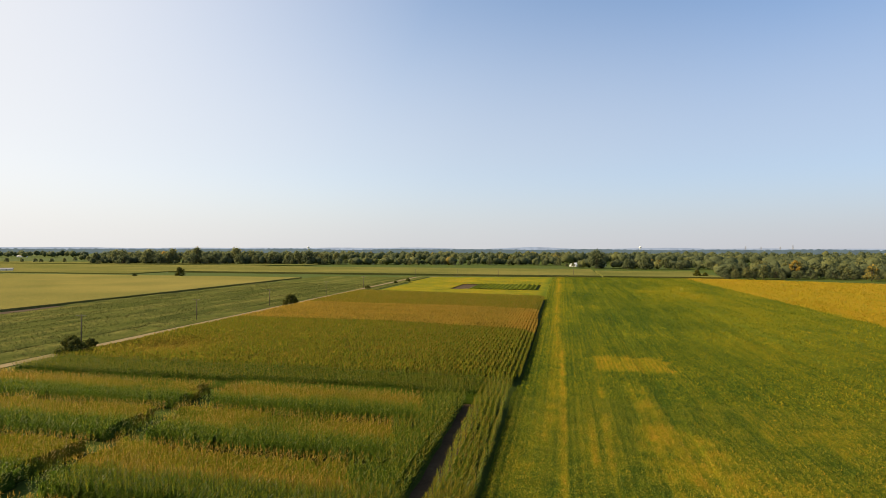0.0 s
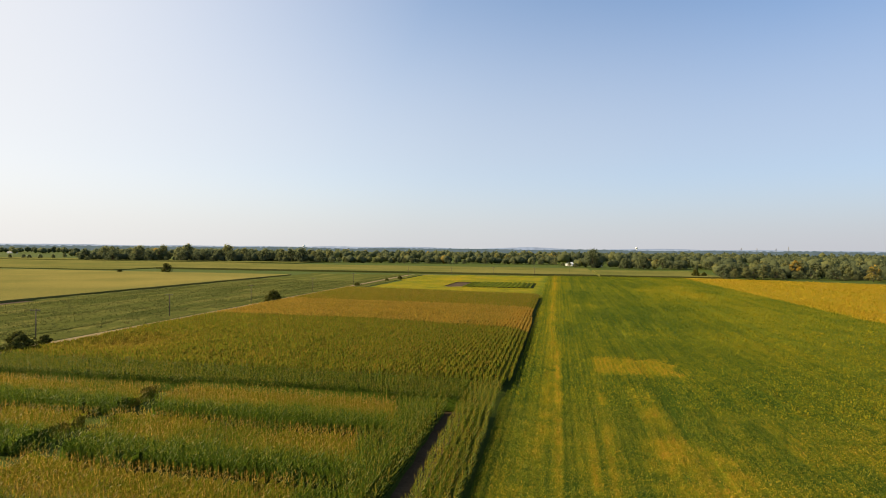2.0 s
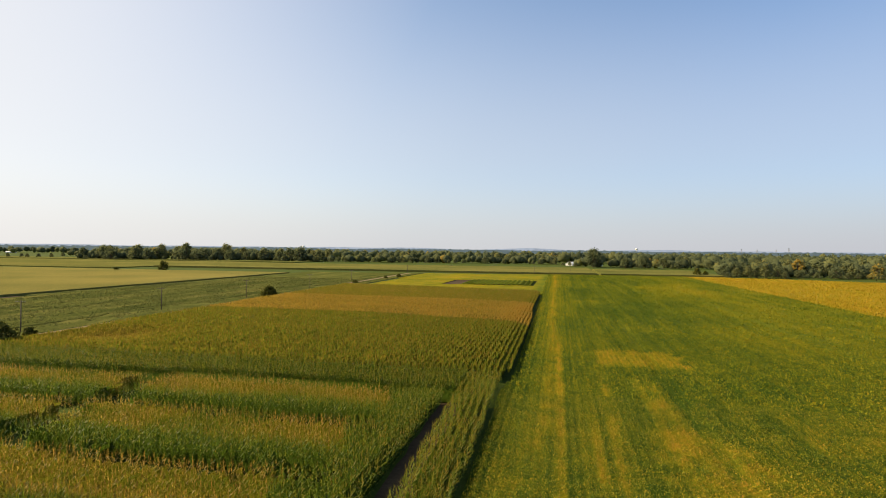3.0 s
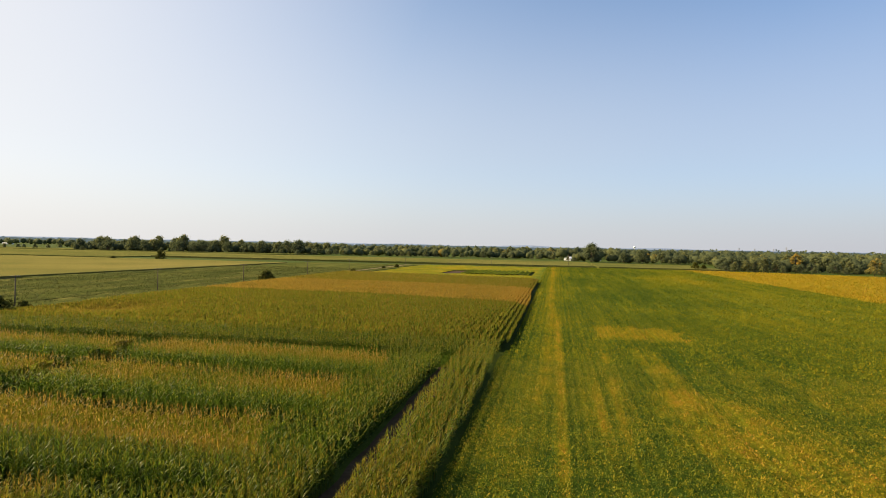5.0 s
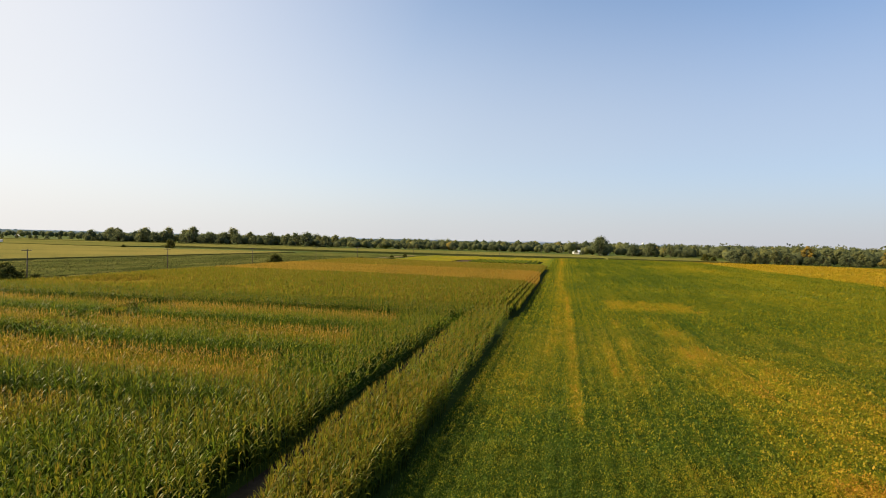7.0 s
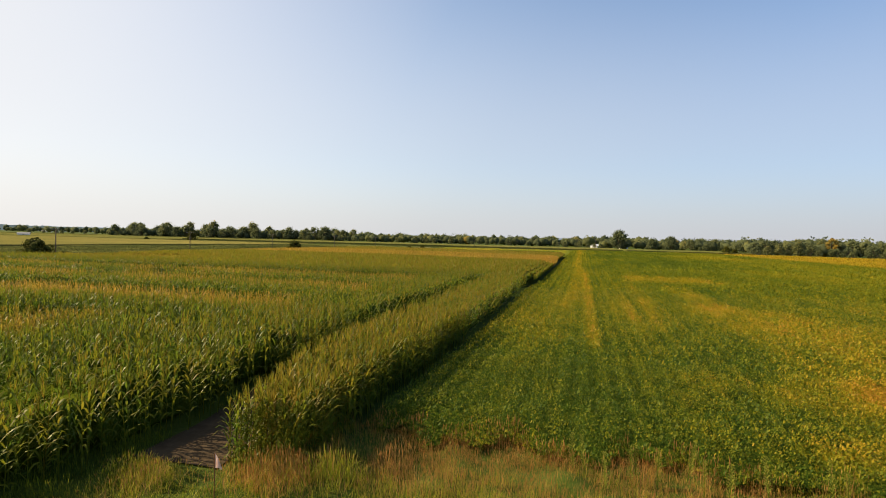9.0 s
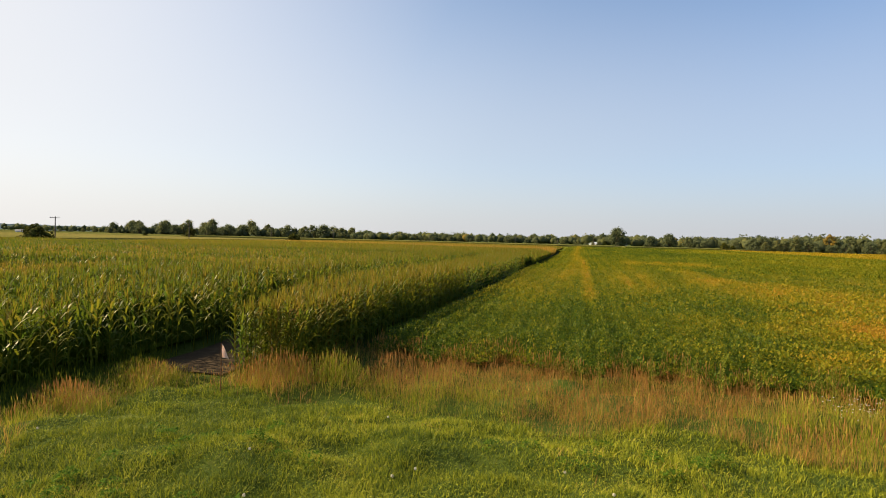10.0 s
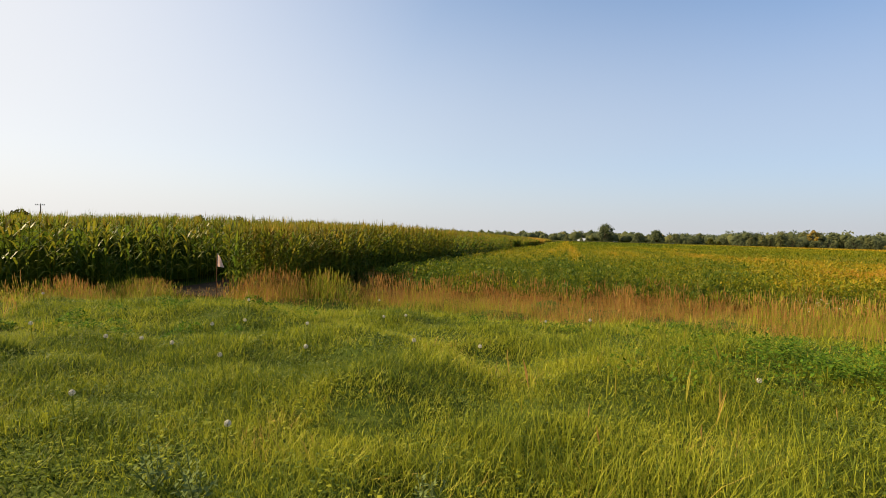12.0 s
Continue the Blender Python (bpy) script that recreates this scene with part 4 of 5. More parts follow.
# ---- the flag by the lane ----
def stake_flag(p, tall):
    top = empty("marker_flag", Matrix.Translation(p), "pale pink triangular marker flag on a rusty stake", "flag")
    bm = bmesh.new()
    bmesh.ops.create_cone(bm, cap_ends=True, segments=8, radius1=0.012, radius2=0.010, depth=tall + 0.2, matrix=Matrix.Translation((0, 0, tall / 2 - 0.1)))
    part("stake", bm, plain("rusty_stake", [(0.2, (0.10, 0.045, 0.02)), (0.5, (0.17, 0.08, 0.035)), (0.8, (0.25, 0.13, 0.06))], 30, 0.8, 0.002), top)
    bm = bmesh.new()
    cols = 7
    vs = []
    for i in range(cols):
        f = i / (cols - 1)
        x = 0.012 + 0.16 * f
        y = 0.025 * math.sin(f * 5)
        vs.append((bm.verts.new((x, y, tall - 0.30 * f - 0.0)), bm.verts.new((x, y, tall - 0.30 - 0.02 * f))))
    for i in range(cols - 1):
        bm.faces.new((vs[i][1], vs[i + 1][1], vs[i + 1][0], vs[i][0]))
    bmesh.ops.solidify(bm, geom=bm.faces[:], thickness=0.002)
    part("pennant", bm, plain("flag_cloth", [(0.2, (0.72, 0.55, 0.47)), (0.5, (0.80, 0.63, 0.55)), (0.8, (0.85, 0.70, 0.62))], 20, 0.8, 0.001), top, "pale pink cloth pennant")
    return top


stake_flag(Vector((-2.76, 25.85, 0.05)), 1.19)


# ---- grass and weeds on the bank ----
def blade_proto(seed, bend, width, segs=2):
    g = np.random.default_rng(seed)
    v, t = [], []
    for i in range(segs + 1):
        s = i / segs
        x, z = bend * s * s, s * (1 - 0.25 * bend * s)
        if i < segs:
            w = width * (1 - 0.45 * s)
            v += [(x, -w, z), (x, w, z)]
        else:
            v.append((x, 0, z))
    for i in range(segs - 1):
        t += [(2 * i, 2 * i + 1, 2 * i + 3), (2 * i, 2 * i + 3, 2 * i + 2)]
    t.append((2 * segs - 2, 2 * segs - 1, 2 * segs))
    r = np.linspace(-0.06, 0.08, len(v))
    return np.array(v, float), np.array(t, int), r


def spike_proto(seed):
    """A stalk with a seed head on it."""
    v, t, r = [], [], []
    for az in (0.0, 1.57):
        c, s = math.cos(az), math.sin(az)
        n = len(v)
        v += [(0.006 * c, 0.006 * s, 0), (-0.006 * c, -0.006 * s, 0), (0, 0, 0.8)]
        t += [(n, n + 1, n + 2)]
        r += [-0.28, -0.28, -0.05]
        n = len(v)
        v += [(0, 0, 0.70), (0.011 * c, 0.011 * s, 0.84), (-0.011 * c, -0.011 * s, 0.87), (0.01, 0.01, 1.0)]
        t += [(n, n + 1, n + 2), (n + 1, n + 3, n + 2)]
        r += [0.1, 0.14, 0.14, 0.18]
    return np.array(v, float), np.array(t, int), np.array(r, float)


BLADES = [blade_proto(k, bnd, 0.028) for k, bnd in enumerate((0.15, 0.35, 0.55, 0.8, 0.3, 0.6))]


def in_view(a, b, slack=0.6):
    """The wedge of the bank that lies ahead of the take-off place."""
    d = np.maximum(a - 12.5, 0.1)
    mid = -0.6 - 0.218 * d
    return np.abs(b - mid) < d * 0.92 + slack


def rust_edge(b):
    """Where the mown grass gives way to the tall dry growth ahead."""
    return np.interp(b, [-10.2, -8.2, -5, -1, 2, 4, 9], [25.9, 25.8, 25.6, 25.0, 25.2, 23.2, 20]) + 0.35 * np.sin(b * 1.9)


def weed_edge(a):
    """Where it gives way to the weeds beside the corn."""
    return np.interp(a, [15, 20, 22.8, 24.9, 26.5], [-6.6, -8.4, -9.4, -10.1, -10.1]) + 0.2 * np.sin(a * 2.3)


def grass_ripe(a, b):
    n = fbm(a * 0.45 + 2, b * 0.45, 3)
    fine = fbm(a * 2.1, b * 2.1 + 4, 2)
    # diagonal dark bands paint the shade of ruts and mounds into the grass
    shade_band = 0.5 + 0.5 * np.sin((a * 0.8 + b * 0.35) * 2.2 + 4 * n)
    return 0.25 + 0.5 * (n - 0.5) + 0.45 * (fine - 0.5) - 0.16 * shade_band * (1 - smooth(b, -3, 1))


def strew(name, n, a0, a1, b0, b1, protos, lo, hi, ripe, where, mat, label, category, wide=1.0, lean=0.35, clump=1.0):
    a, b = a0 + rng.random(n) * (a1 - a0), b0 + rng.random(n) * (b1 - b0)
    ok = where(a, b)
    if clump:
        ok &= rng.random(n) < 0.55 + 0.45 * smooth(fbm(a * 1.5, b * 1.5 + 8, 3), 0.32, 0.55)
    a, b = a[ok], b[ok]
    n = len(a)
    h = lo + (hi - lo) * rng.random(n)
    if clump:
        h = h * (1 - 0.5 * clump + clump * smooth(fbm(a * 1.5, b * 1.5 + 8, 3), 0.25, 0.75))
    r = ripe(a, b) + rng.normal(0, 0.07, n)
    pos = at_many(a, b, ground_height(a, b) - 0.01)
    kind = rng.integers(0, len(protos), n)
    chunks = []
    for k, p in enumerate(protos):
        m = kind == k
        if m.any():
            c = int(m.sum())
            size = np.stack([h[m], np.full(c, wide), h[m]], -1)
            chunks.append(scatter(p, pos[m], rng.random(c) * 6.283, size, r[m], np.abs(rng.normal(0, lean, c)), rng.random(c) * 6.283, p[2]))
    v, t, rr = joined(chunks)
    return tagged(mesh_object(name, v, t, None, mat, np.clip(rr, 0, 1)), label, category, kind="stuff")


lawn = lambda a, b: in_view(a, b) & (a < rust_edge(b) + 0.3) & (b > weed_edge(a) - 0.2)
strew("grass_front", 100000, 14.5, 18.5, -6.5, 3.5, BLADES, 0.035, 0.12, grass_ripe, lawn, mat_grass, "mown green grass on the bank", "grass", 0.11, 0.75)
strew("grass_middle", 90000, 18.5, 22.5, -11, 6, BLADES, 0.04, 0.13, grass_ripe, lawn, mat_grass, "mown green grass on the bank", "grass", 0.16, 0.7)
strew("grass_back", 48000, 22.5, 26.5, -14, 9, BLADES, 0.05, 0.16, grass_ripe, lawn, mat_grass, "mown green grass on the bank", "grass", 0.25, 0.5)

strew("grass_thatch", 120000, 14.5, 19, -7, 4, [blade_proto(50 + k, 0.5 + 0.2 * k, 0.03, 1) for k in range(3)], 0.03, 0.085, lambda a, b: grass_ripe(a, b) - 0.08, lawn, mat_grass, "short green grass close to the ground", "grass", 0.22, 0.8, 0)
strew("grass_thatch", 100000, 19, 25.5, -12, 7, [blade_proto(60 + k, 0.5 + 0.2 * k, 0.03, 1) for k in range(3)], 0.03, 0.085, lambda a, b: grass_ripe(a, b) - 0.08, lawn, mat_grass, "short green grass close to the ground", "grass", 0.32, 0.8, 0)


def dry_ripe(a, b):
    n = fbm(a * 0.5 + 20, b * 0.35, 3)
    east = smooth(b, 1.5, 5)
    return 0.87 + 0.9 * (n - 0.5) - 0.22 * east - 0.1 * (1 - smooth(b, -8.5, -6.5))


dry = lambda a, b: in_view(a, b, 2) & (a > rust_edge(b)) & (a < soy_front(b) + 0.55) & (b > path_right(a) - 0.1)
dry_left = lambda a, b: in_view(a, b, 2) & (b < weed_edge(a)) & (b > path_left(a) - 0.8) & ~((b > -12.0) & (b < -9.9) & (a > 26.3))
def left_ripe(a, b):
    """Straw and rust along the mown edge, dull green towards the corn."""
    n = fbm(a * 0.7 + 3, b * 0.7, 3)
    return 0.14 + 0.46 * (1 - smooth(weed_edge(a) - b, 0.5, 1.4)) + 0.5 * (n - 0.5)


SPIKES = [spike_proto(0)]
strew("dry_grass_stalks", 44000, 20, 31, -9.8, 11, SPIKES, 0.14, 0.56, dry_ripe, dry, mat_grass, "tall rust brown dry grass with seed heads", "grass", 0.3, 0.2)
strew("dry_grass_leaves", 46000, 20, 31, -9.8, 11, BLADES, 0.14, 0.4, lambda a, b: dry_ripe(a, b) - 0.07, dry, mat_grass, "rust brown and green grass leaves", "grass", 0.12, 0.3)
strew("weed_stalks", 15000, 15, 28, -14, -6.5, SPIKES, 0.18, 0.42, left_ripe, dry_left, mat_grass, "tall straw coloured weeds beside the lane", "weeds", 0.3, 0.25)
strew("weed_leaves", 24000, 15, 28, -14, -6.5, BLADES, 0.10, 0.34, lambda a, b: left_ripe(a, b) - 0.12, dry_left, mat_grass, "green and straw coloured weed leaves", "weeds", 0.14)
# taller growth close to the take-off place
tall_zone = lambda a, b: (b > -1.6 + 0.8 * np.sin(a * 2)) & (fbm(a * 1.3, b * 1.3, 2) > 0.47) & in_view(a, b)
strew("tall_grass", 14000, 15.9, 20.5, -2, 4.8, BLADES, 0.15, 0.36, lambda a, b: grass_ripe(a, b) - 0.04, tall_zone, mat_grass, "long green grass tufts", "grass", 0.09, 0.45)
strew("foxtail_grass", 600, 16.8, 21, -1, 6, SPIKES, 0.25, 0.5, lambda a, b: 0.45 + 0 * a, tall_zone, mat_grass, "foxtail grass with tan seed heads", "grass", 0.4, 0.2)


WEED_STOPS = [(0.0, (0.03, 0.07, 0.008)), (0.35, (0.12, 0.22, 0.02)), (0.6, (0.24, 0.27, 0.02)), (1.0, (0.40, 0.30, 0.04))]
mat_weed = foliage("weed_leaves", WEED_STOPS, 0.4, 0.6, 0.35)


def broadleaf(name, n, ca, cb, ra, rb, lo, hi, size, ripe, label):
    # leafy shoots, each a small dome of leaves
    m = max(6, n // 90)
    sa, sb = ca + rng.normal(0, ra, m), cb + rng.normal(0, rb, m)
    sh = (lo + (hi - lo) * (0.4 + 0.6 * rng.random(m)))
    pick = rng.integers(0, m, n)
    u, th = np.sqrt(rng.random(n)), rng.random(n) * 6.283
    rad = (0.35 + 0.45 * sh[pick]) * 0.42
    a, b = sa[pick] + rad * u * np.cos(th), sb[pick] + rad * u * np.sin(th)
    z = ground_height(a, b) + sh[pick] * np.sqrt(1.02 - u * u) * (0.45 + 0.55 * rng.random(n) ** 0.5)
    pos = at_many(a, b, z)
    chunks = []
    for k in range(10):
        p = leaf_proto(70 + k, 1, size, 0.4)
        m = slice(k, n, 10)
        c = len(a[m])
        chunks.append(scatter(p, pos[m], rng.random(c) * 6.283, 0.6 + 0.8 * rng.random(c), ripe + rng.normal(0, 0.07, c), np.abs(rng.normal(0, 0.4, c)), rng.random(c) * 6.283, p[2]))
    v, t, r = joined(chunks)
    return tagged(mesh_object(name, v, t, None, mat_weed, np.clip(r, 0, 1)), label, "weeds", kind="stuff")


def lawn_leaves(name, n, a0, a1, b0, b1, size):
    """Small clover and weed leaves mixed into the mown grass."""
    a, b = a0 + rng.random(n) * (a1 - a0), b0 + rng.random(n) * (b1 - b0)
    ok = lawn(a, b) & (fbm(a * 1.7 + 30, b * 1.7, 3) > 0.42)
    a, b = a[ok], b[ok]
    n = len(a)
    pos = at_many(a, b, ground_height(a, b) + 0.02 + 0.10 * rng.random(n) * fbm(a * 1.5, b * 1.5 + 8, 3))
    p = leaf_proto(78, 1, size, 0.3)
    v, t, r = scatter(p, pos, rng.random(n) * 6.283, 0.5 + rng.random(n), grass_ripe(a, b) - 0.14 + rng.normal(0, 0.07, n), np.abs(rng.normal(0, 0.5, n)), rng.random(n) * 6.283, p[2])
    return tagged(mesh_object(name, v, t, None, mat_grass, np.clip(r, 0, 1)), "small weed leaves in mown grass", "weeds", kind="stuff")


lawn_leaves("lawn_weeds", 26000, 14.5, 19, -7, 4, 0.024)
lawn_leaves("lawn_weeds", 34000, 19, 25.5, -12, 7, 0.028)
broadleaf("clover_patch", 11000, 19.6, 2.2, 0.75, 0.8, 0.05, 0.36, 0.027, 0.27, "bright green broad leaved weeds")
broadleaf("clover_patch", 1500, 23.2, -0.1, 0.5, 1.0, 0.03, 0.2, 0.032, 0.2, "dark green low weeds in the grass")
broadleaf("clover_patch", 1500, 21.7, -5.7, 0.45, 0.7, 0.03, 0.2, 0.032, 0.2, "dark green low weeds in the grass")
broadleaf("clover_patch", 1500, 19.6, -6.3, 0.4, 0.7, 0.03, 0.18, 0.032, 0.2, "dark green low weeds in the grass")
broadleaf("goldenrod_clump", 2500, 27.2, 9.0, 1.2, 1.6, 0.1, 0.8, 0.07, 0.4, "yellow green weeds at the soybean field's edge")
def stalk_clump(n, ca, cb, ra, rb, lo, hi, ripe, label):
    """Many upright seeding stalks from one root patch."""
    a, b = ca + rng.normal(0, ra, n), cb + rng.normal(0, rb, n)
    h = (lo + (hi - lo) * rng.random(n)) * np.exp(-0.3 * (((a - ca) / ra) ** 2 + ((b - cb) / rb) ** 2) / 2)
    pos = at_many(a, b, ground_height(a, b) - 0.02)
    chunks = []
    for p, w, part_of in ((SPIKES[0], 0.45, slice(0, n, 2)), (BLADES[1], 0.2, slice(1, n, 4)), (BLADES[3], 0.2, slice(3, n, 4))):
        hh = h[part_of]
        c = len(hh)
        chunks.append(scatter(p, pos[part_of], rng.random(c) * 6.283, np.stack([hh, np.full(c, w), hh], -1), ripe + rng.normal(0, 0.09, c), np.abs(rng.normal(0, 0.22, c)), rng.random(c) * 6.283, p[2]))
    v, t, r = joined(chunks)
    return tagged(mesh_object("weed_clump", v, t, None, mat_grass, np.clip(r, 0, 1)), label, "weeds")


stalk_clump(1000, 26.1, -7.7, 0.55, 0.75, 0.3, 0.95, 0.84, "rust red clump of dried weeds beside the lane")
stalk_clump(700, 26.6, -6.4, 0.4, 0.5, 0.5, 0.9, 0.42, "green and straw coloured weed clump under the corn")
stalk_clump(600, 22.8, -10.2, 0.4, 0.35, 0.4, 0.75, 0.88, "rust brown clump of dried weeds beside the corn")
stalk_clump(700, 25.7, -11.0, 0.35, 0.6, 0.3, 0.6, 0.5, "straw coloured weeds at the mouth of the lane")
stalk_clump(900, 25.0, -10.4, 0.7, 0.5, 0.35, 0.6, 0.62, "straw coloured clump of grass beside the lane")


# ---- tall weeds at the edge of the soybeans ----
def horseweed(seed, tall):
    g = random.Random(seed)
    top = empty("horseweed", Matrix.Identity(4), "tall yellow green horseweed with a leafy stem", "weed", "tall weeds at the soybean field's edge")
    bm = bmesh.new()
    bmesh.ops.create_cone(bm, cap_ends=True, segments=5, radius1=0.012, radius2=0.005, depth=tall, matrix=Matrix.Translation((0, 0, tall / 2)))
    part("stem", bm, mat_grass, top)
    bm = bmesh.new()
    for i in range(90):
        f = i / 89
        az = i * 2.4
        d = Vector((math.cos(az), math.sin(az), 0))
        w = d.cross(Vector((0, 0, 1)))
        z = tall * (0.12 + 0.88 * f)
        ln = 0.14 * (1 - 0.55 * f) * g.uniform(0.7, 1.3)
        p = [Vector((0, 0, z)), d * ln * 0.5 + w * 0.012 + Vector((0, 0, z + ln * 0.45)), d * ln + Vector((0, 0, z + ln * 0.55)), d * ln * 0.5 - w * 0.012 + Vector((0, 0, z + ln * 0.45))]
        bm.faces.new([bm.verts.new(q) for q in p])
    part("foliage", bm, mat_horseweed, top)
    return top


mat_horseweed = plain("horseweed_leaves", [(0.2, (0.13, 0.16, 0.02)), (0.5, (0.20, 0.21, 0.03)), (0.8, (0.30, 0.26, 0.05))], 12, 0.9, 0.0)
weed = horseweed(1, 1.0)
g = random.Random(21)
for k in range(22):
    b = g.uniform(-1, 11)
    a = float(soy_front(b)) - g.uniform(0.3, 1.6)
    m = Matrix.Translation(at(a, b, float(ground_height(a, b)) - 0.02)) @ pose(0, 0, 0, g.uniform(-6, 6), g.uniform(-6, 6), g.uniform(0, 360))
    if k == 0:
        weed.matrix_basis = m
    else:
        copy_thing(weed, m @ Matrix.Diagonal((1, 1, 1, 1)))


def aster(p):
    top = empty("aster", Matrix.Translation(p), "wild aster with small white blossoms", "flower")
    g = random.Random(5)
    st, fl = bmesh.new(), bmesh.new()
    for i in range(26):
        d = Vector((g.gauss(0, 0.22), g.gauss(0, 0.22), g.uniform(0.35, 0.6)))
        bmesh.ops.create_cone(st, cap_ends=False, segments=3, radius1=0.004, radius2=0.003, depth=d.length, matrix=Matrix.Translation(d / 2) @ d.to_track_quat("Z", "Y").to_matrix().to_4x4())
        for k in range(6):
            az = k * 1.047
            q = Vector((math.cos(az), math.sin(az), 0.2)) * 0.016
            w = Vector((-math.sin(az), math.cos(az), 0)) * 0.006
            fl.faces.new([fl.verts.new(d + o) for o in (Vector((0, 0, 0)), q - w, q + w)])
    part("stems", st, mat_horseweed, top)
    part("blossoms", fl, mat_white, top, "small white blossoms")
    return top


aster(at(26.9, 4.9, 0.05))
aster(at(26.6, 4.3, 0.05))


strew("grass_around", 13000, 2, 20, -16, 16, BLADES, 0.10, 0.24, grass_ripe, lambda a, b: ~in_view(a, b, 0.0) & (b > -12), mat_grass, "mown green grass round the take-off place", "grass", 0.5, 0.6)


# ---- pale feathery weeds in the grass ----
def mugwort(seed):
    g = random.Random(seed)
    top = empty("mugwort", Matrix.Identity(4), "pale grey green feathery weed in the grass", "weed", "feathery weeds in the grass")
    stems, leaves = bmesh.new(), bmesh.new()
    for i in range(7):
        az, tilt = i * 2.4, g.uniform(0.15, 0.75)
        d = Vector((math.cos(az) * tilt, math.sin(az) * tilt, 1)).normalized() * g.uniform(0.16, 0.30)
        bmesh.ops.create_cone(stems, cap_ends=False, segments=4, radius1=0.004, radius2=0.002, depth=d.length, matrix=Matrix.Translation(d / 2) @ d.to_track_quat("Z", "Y").to_matrix().to_4x4())
        for k in range(16):
            f = 0.25 + 0.75 * k / 15
            q = d * f
            o = Vector((g.gauss(0, 1), g.gauss(0, 1), g.gauss(0.5, 0.5))).normalized() * 0.055 * (1.15 - 0.6 * f)
            w = o.cross(d).normalized() * 0.006
            leaves.faces.new([leaves.verts.new(p) for p in (q, q + o * 0.5 + w, q + o, q + o * 0.5 - w)])
    part("stems", stems, mat_mugwort, top)
    part("foliage", leaves, mat_mugwort, top)
    return top


mat_mugwort = plain("mugwort_leaves", [(0.2, (0.08, 0.11, 0.03)), (0.5, (0.12, 0.155, 0.045)), (0.8, (0.18, 0.21, 0.075))], 15, 0.9, 0.0)
g = random.Random(4)
for k, (a, b) in enumerate(((16.05, -2.5), (15.95, -2.2), (16.3, -1.2))):
    m = Matrix.Translation(at(a, b, float(ground_height(a, b)) - 0.01)) @ pose(0, 0, 0, g.uniform(-8, 8), g.uniform(-8, 8), g.uniform(0, 360))
    if k == 0:
        feather = mugwort(8)
        feather.matrix_basis = m
    else:
        copy_thing(feather, m)


# ---- dandelion clocks ----
mat_fluff = plain("seed_fluff", [(0.2, (0.46, 0.43, 0.33)), (0.5, (0.55, 0.51, 0.41)), (0.8, (0.63, 0.59, 0.48))], 90, 1.0, 0.0)


def dandelion():
    top = empty("dandelion", Matrix.Identity(4), "dandelion gone to a white seed head on a thin stem", "dandelion", "dandelions in the grass")
    bm = bmesh.new()
    bmesh.ops.create_cone(bm, cap_ends=True, segments=5, radius1=0.004, radius2=0.003, depth=0.245, matrix=Matrix.Translation((0, 0, 0.12)))
    part("stem", bm, mat_grass, top)
    bm = bmesh.new()
    bmesh.ops.create_icosphere(bm, subdivisions=2, radius=0.006, matrix=Matrix.Translation((0, 0, 0.245)))
    g = random.Random(3)
    for i in range(60):
        d = Vector((g.gauss(0, 1), g.gauss(0, 1), g.gauss(0, 1))).normalized()
        u = d.orthogonal().normalized()
        c, tip = Vector((0, 0, 0.245)), Vector((0, 0, 0.245)) + d * 0.019
        w = d.cross(u)
        bm.faces.new([bm.verts.new(p) for p in (tip + u * 0.005, tip + w * 0.005, tip - u * 0.005, tip - w * 0.005)])
        bm.faces.new([bm.verts.new(p) for p in (c, tip + u * 0.0008, tip - u * 0.0008)])
    part("seed_head", bm, mat_fluff, top, "round white fluffy seed head")
    return top


spots = [(15.54, -2.64), (16.46, -2.4), (17.78, -3.29), (18.18, -4.09), (18.29, -4.52), (18.23, -4.92), (18.35, -5.9), (18.8, -4.14), (18.19, -2.77), (18.64, -1.89), (19.19, -1.4), (19.76, -4.33), (20.81, -0.29), (20.75, -4.95), (20.66, -8.36), (18.25, 0.81), (16.6, -3.55)]
g = random.Random(11)
spots += [(g.uniform(18.5, 23.5), g.uniform(-8, 1)) for _ in range(5)]
first = dandelion()
for k, (a, b) in enumerate(spots):
    m = Matrix.Translation(at(a, b, float(ground_height(a, b)) - 0.02)) @ pose(0, 0, 0, g.uniform(-9, 9), g.uniform(-9, 9), g.uniform(0, 360))
    if k == 0:
        first.matrix_basis = m
    else:
        copy_thing(first, m)


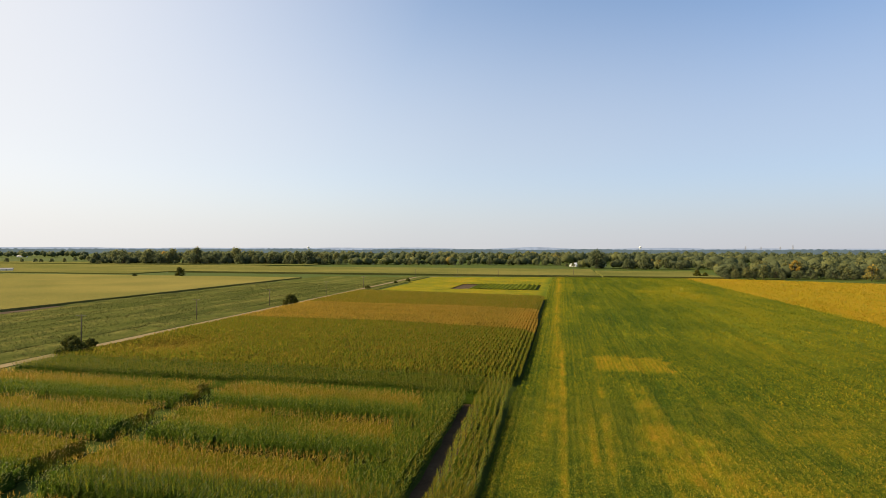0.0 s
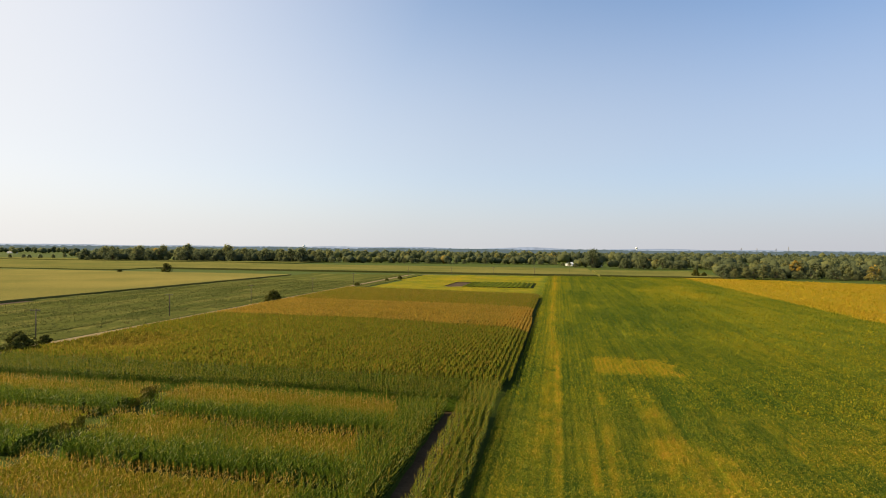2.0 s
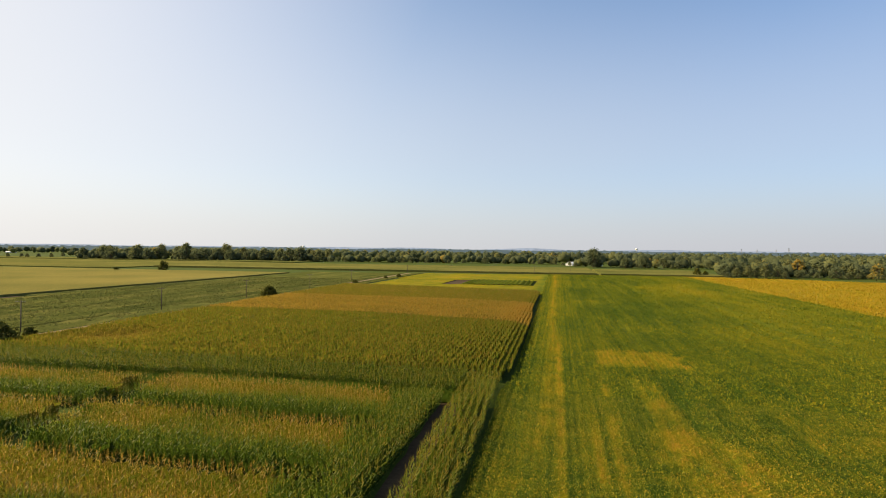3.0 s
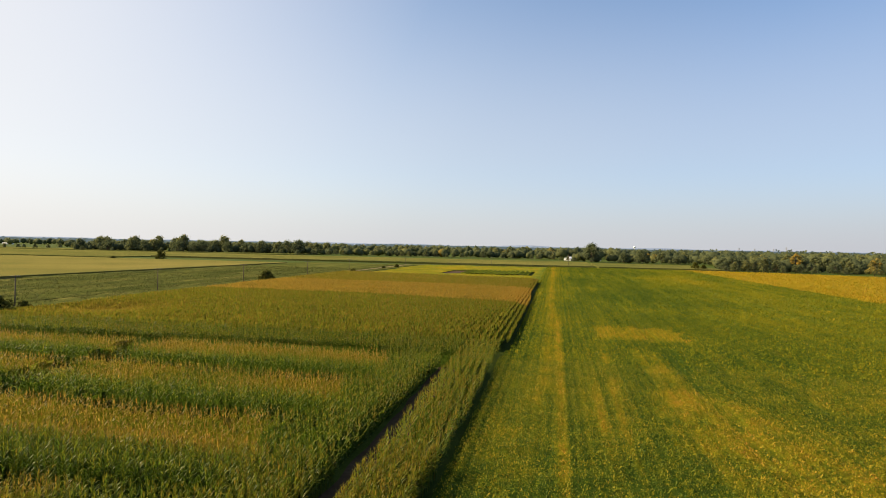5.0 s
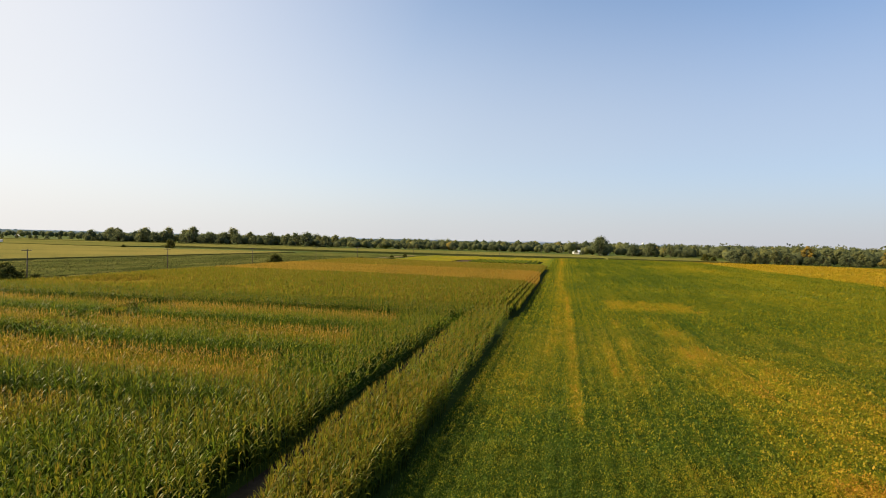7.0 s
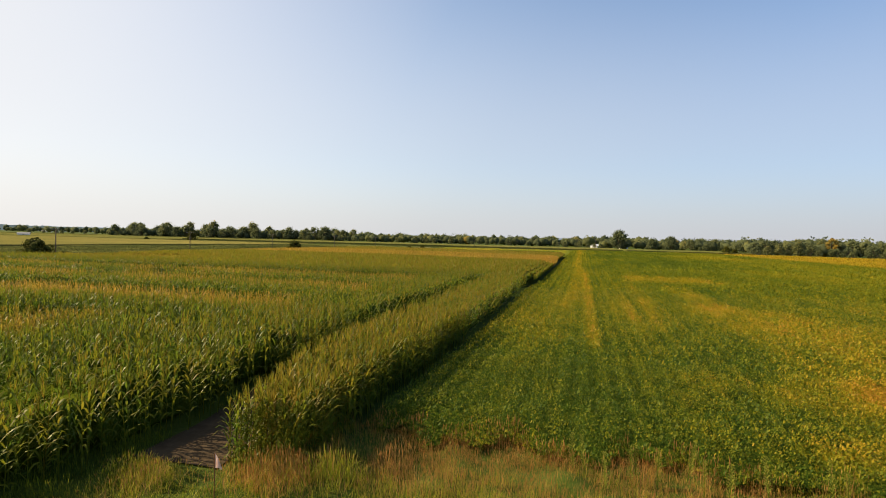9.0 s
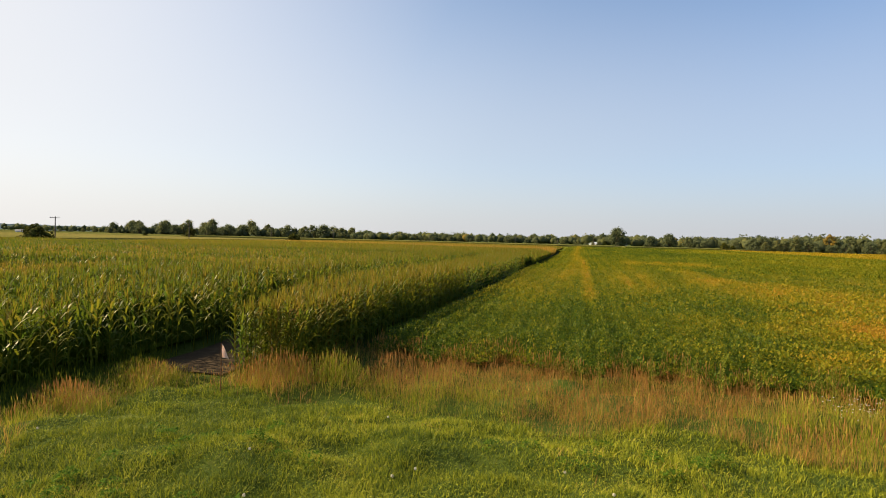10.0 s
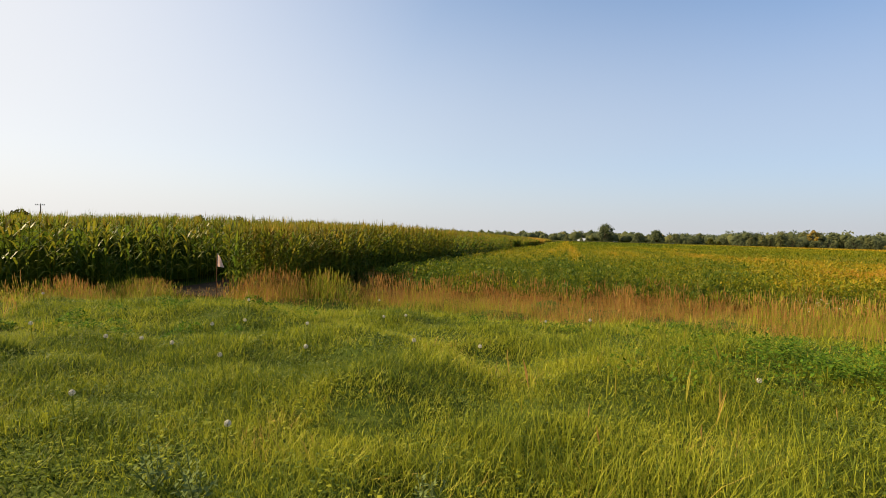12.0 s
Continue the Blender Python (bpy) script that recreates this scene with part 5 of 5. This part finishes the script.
# ---- farm buildings ----
def gabled(name, x, y, turn, long, deep, eave, ridge, label, doors=2, windows=3):
    top = empty(name, pose(x, y, 0, 0, 0, turn), label, "farm building")
    bm = bmesh.new()
    L, D = long / 2, deep / 2
    v = [bm.verts.new(p) for p in ((-L, -D, -0.2), (L, -D, -0.2), (L, D, -0.2), (-L, D, -0.2), (-L, -D, eave), (L, -D, eave), (L, D, eave), (-L, D, eave), (-L, 0, ridge), (L, 0, ridge))]
    for f in ((0, 1, 5, 4), (2, 3, 7, 6), (1, 2, 6, 9, 5), (3, 0, 4, 8, 7)):
        bm.faces.new([v[i] for i in f])
    part("wall", bm, mat_white, top)
    for s in (-1, 1):
        bm = bmesh.new()
        up = Vector((0, s * D, eave)) - Vector((0, 0, ridge))
        n = up.cross(Vector((1, 0, 0))).normalized() * (0.15 if s < 0 else -0.15)
        o = up.normalized() * 0.5
        pts = [Vector((-L - 0.4, 0, ridge)), Vector((L + 0.4, 0, ridge)), Vector((L + 0.4, s * D, eave)) + o, Vector((-L - 0.4, s * D, eave)) + o]
        n = Vector((0, 0, 0.16))
        lo = [bm.verts.new(p + Vector((0, 0, 0.02))) for p in pts]
        hi = [bm.verts.new(p + n) for p in pts]
        bm.faces.new(hi), bm.faces.new(lo[::-1])
        for i in range(4):
            bm.faces.new((lo[i], lo[(i + 1) % 4], hi[(i + 1) % 4], hi[i]))
        bmesh.ops.recalc_face_normals(bm, faces=bm.faces[:])
        part("roof", bm, mat_white if name == "barn" else mat_grey, top)
    for i in range(doors):
        bm = bmesh.new()
        bmesh.ops.create_cube(bm, size=1, matrix=Matrix.Translation((-L + long * (i + 0.5) / doors, -D - 0.04, eave * 0.4)) @ Matrix.Diagonal((long * 0.12, 0.1, eave * 0.8, 1)))
        part("door", bm, mat_grey, top)
    for i in range(windows):
        bm = bmesh.new()
        bmesh.ops.create_cube(bm, size=1, matrix=Matrix.Translation((-L + long * (i + 1) / (windows + 1), -D - 0.03, eave * 0.62)) @ Matrix.Diagonal((0.9, 0.08, 0.9, 1)))
        part("window", bm, mat_grey, top)
    return top


gabled("barn", 162, 668, 55, 26, 8, 2.6, 4.3, "long white farm shed with white metal roof", 3, 3)
gabled("house", 186, 650, 20, 8, 6, 3.0, 5.5, "white farmhouse with grey roof among trees", 1, 3)
gabled("barn", -960, 1280, 20, 18, 10, 2.2, 3.6, "low white barn with pale roof far off", 2, 2)
gabled("shed", -388, 500, 30, 9, 4, 1.8, 2.8, "low grey farm shed in a distant field", 1, 1)


def water_tower(x, y, tall):
    top = empty("water_tower", pose(x, y, 0), "white water tower on the horizon", "water tower")
    bm = bmesh.new()
    bmesh.ops.create_cone(bm, cap_ends=True, segments=12, radius1=3.2, radius2=2.2, depth=tall, matrix=Matrix.Translation((0, 0, tall / 2)))
    part("column", bm, mat_white, top, "", True)
    bm = bmesh.new()
    bmesh.ops.create_uvsphere(bm, u_segments=16, v_segments=10, radius=8, matrix=Matrix.Translation((0, 0, tall + 3)) @ Matrix.Diagonal((1, 1, 0.72, 1)))
    part("tank", bm, mat_white, top, "", True)
    return top


water_tower(-830, 3480, 26)
water_tower(1215, 3400, 30)


def pylon(x, y, tall):
    top = empty("pylon", pose(x, y, 0, 0, 0, 25), "grey lattice power pylon on the horizon", "pylon", "pylons on the horizon")
    for sx in (-1, 1):
        for sy in (-1, 1):
            bm = bmesh.new()
            p, q = Vector((sx * 4, sy * 4, 0)), Vector((sx * 0.6, sy * 0.6, tall))
            d = q - p
            bmesh.ops.create_cone(bm, cap_ends=True, segments=4, radius1=0.5, radius2=0.35, depth=d.length, matrix=Matrix.Translation((p + q) / 2) @ d.to_track_quat("Z", "Y").to_matrix().to_4x4())
            part("leg", bm, mat_grey, top)
    for z, w in ((0.72, 8), (0.84, 7), (0.95, 5)):
        bm = bmesh.new()
        bmesh.ops.create_cube(bm, size=1, matrix=Matrix.Translation((0, 0, tall * z)) @ Matrix.Diagonal((w * 2, 0.8, 0.8, 1)))
        part("crossarm", bm, mat_grey, top)
    return top


for x, y, tall in ((1640, 3000, 38), (1730, 3010, 36), (1840, 3020, 36), (1890, 2990, 46)):
    pylon(x, y, tall)


# ---- single corn plants along the open edges of the plots ----
def corn_thing(seed):
    g = random.Random(seed)
    top = empty("corn_plant", Matrix.Identity(4), "corn plant with arching green leaves and a tan tassel", "corn plant", "corn plants along the plot edges")
    v, t, r = corn_proto(300 + seed, 9, 3, 0.014, True, 0.72)
    # split the little mesh into its stalk, its leaves and its tassel
    pieces = [("stalk", 0, 6)] + [("leaf", 6 + 7 * k, 13 + 7 * k) for k in range(9)] + [("tassel", 69, len(v))]
    for name, lo, hi in pieces:
        tt = t[(t[:, 0] >= lo) & (t[:, 0] < hi)] - lo
        ob = mesh_object(name, v[lo:hi] * 2.05, tt, None, mat_corn, np.clip(r[lo:hi] + 0.22 + (0.12 * g.random() if name == "leaf" else 0), 0, 1))
        ob.parent = top
    return top


g = random.Random(31)
kinds = [corn_thing(k) for k in range(5)]
places = [(a, float(path_left(a)) + g.uniform(-0.1, 0.25)) for a in np.arange(19, 40, 0.42)]
places += [(a, float(path_right(a)) + g.uniform(0.05, 0.3)) for a in np.arange(27.2, 40, 0.5)]
places += [(a, float(strip_right(a)) + g.uniform(-0.1, 0.2)) for a in np.arange(27.5, 44, 0.42)]
for k, (a, b) in enumerate(places):
    m = Matrix.Translation(at(a, b, float(berm(a, b)) - 0.02)) @ pose(0, 0, 0, g.uniform(-5, 5), g.uniform(-5, 5), g.uniform(0, 360))
    if k < len(kinds):
        kinds[k].matrix_basis = m
    else:
        copy_thing(kinds[k % 5], m)
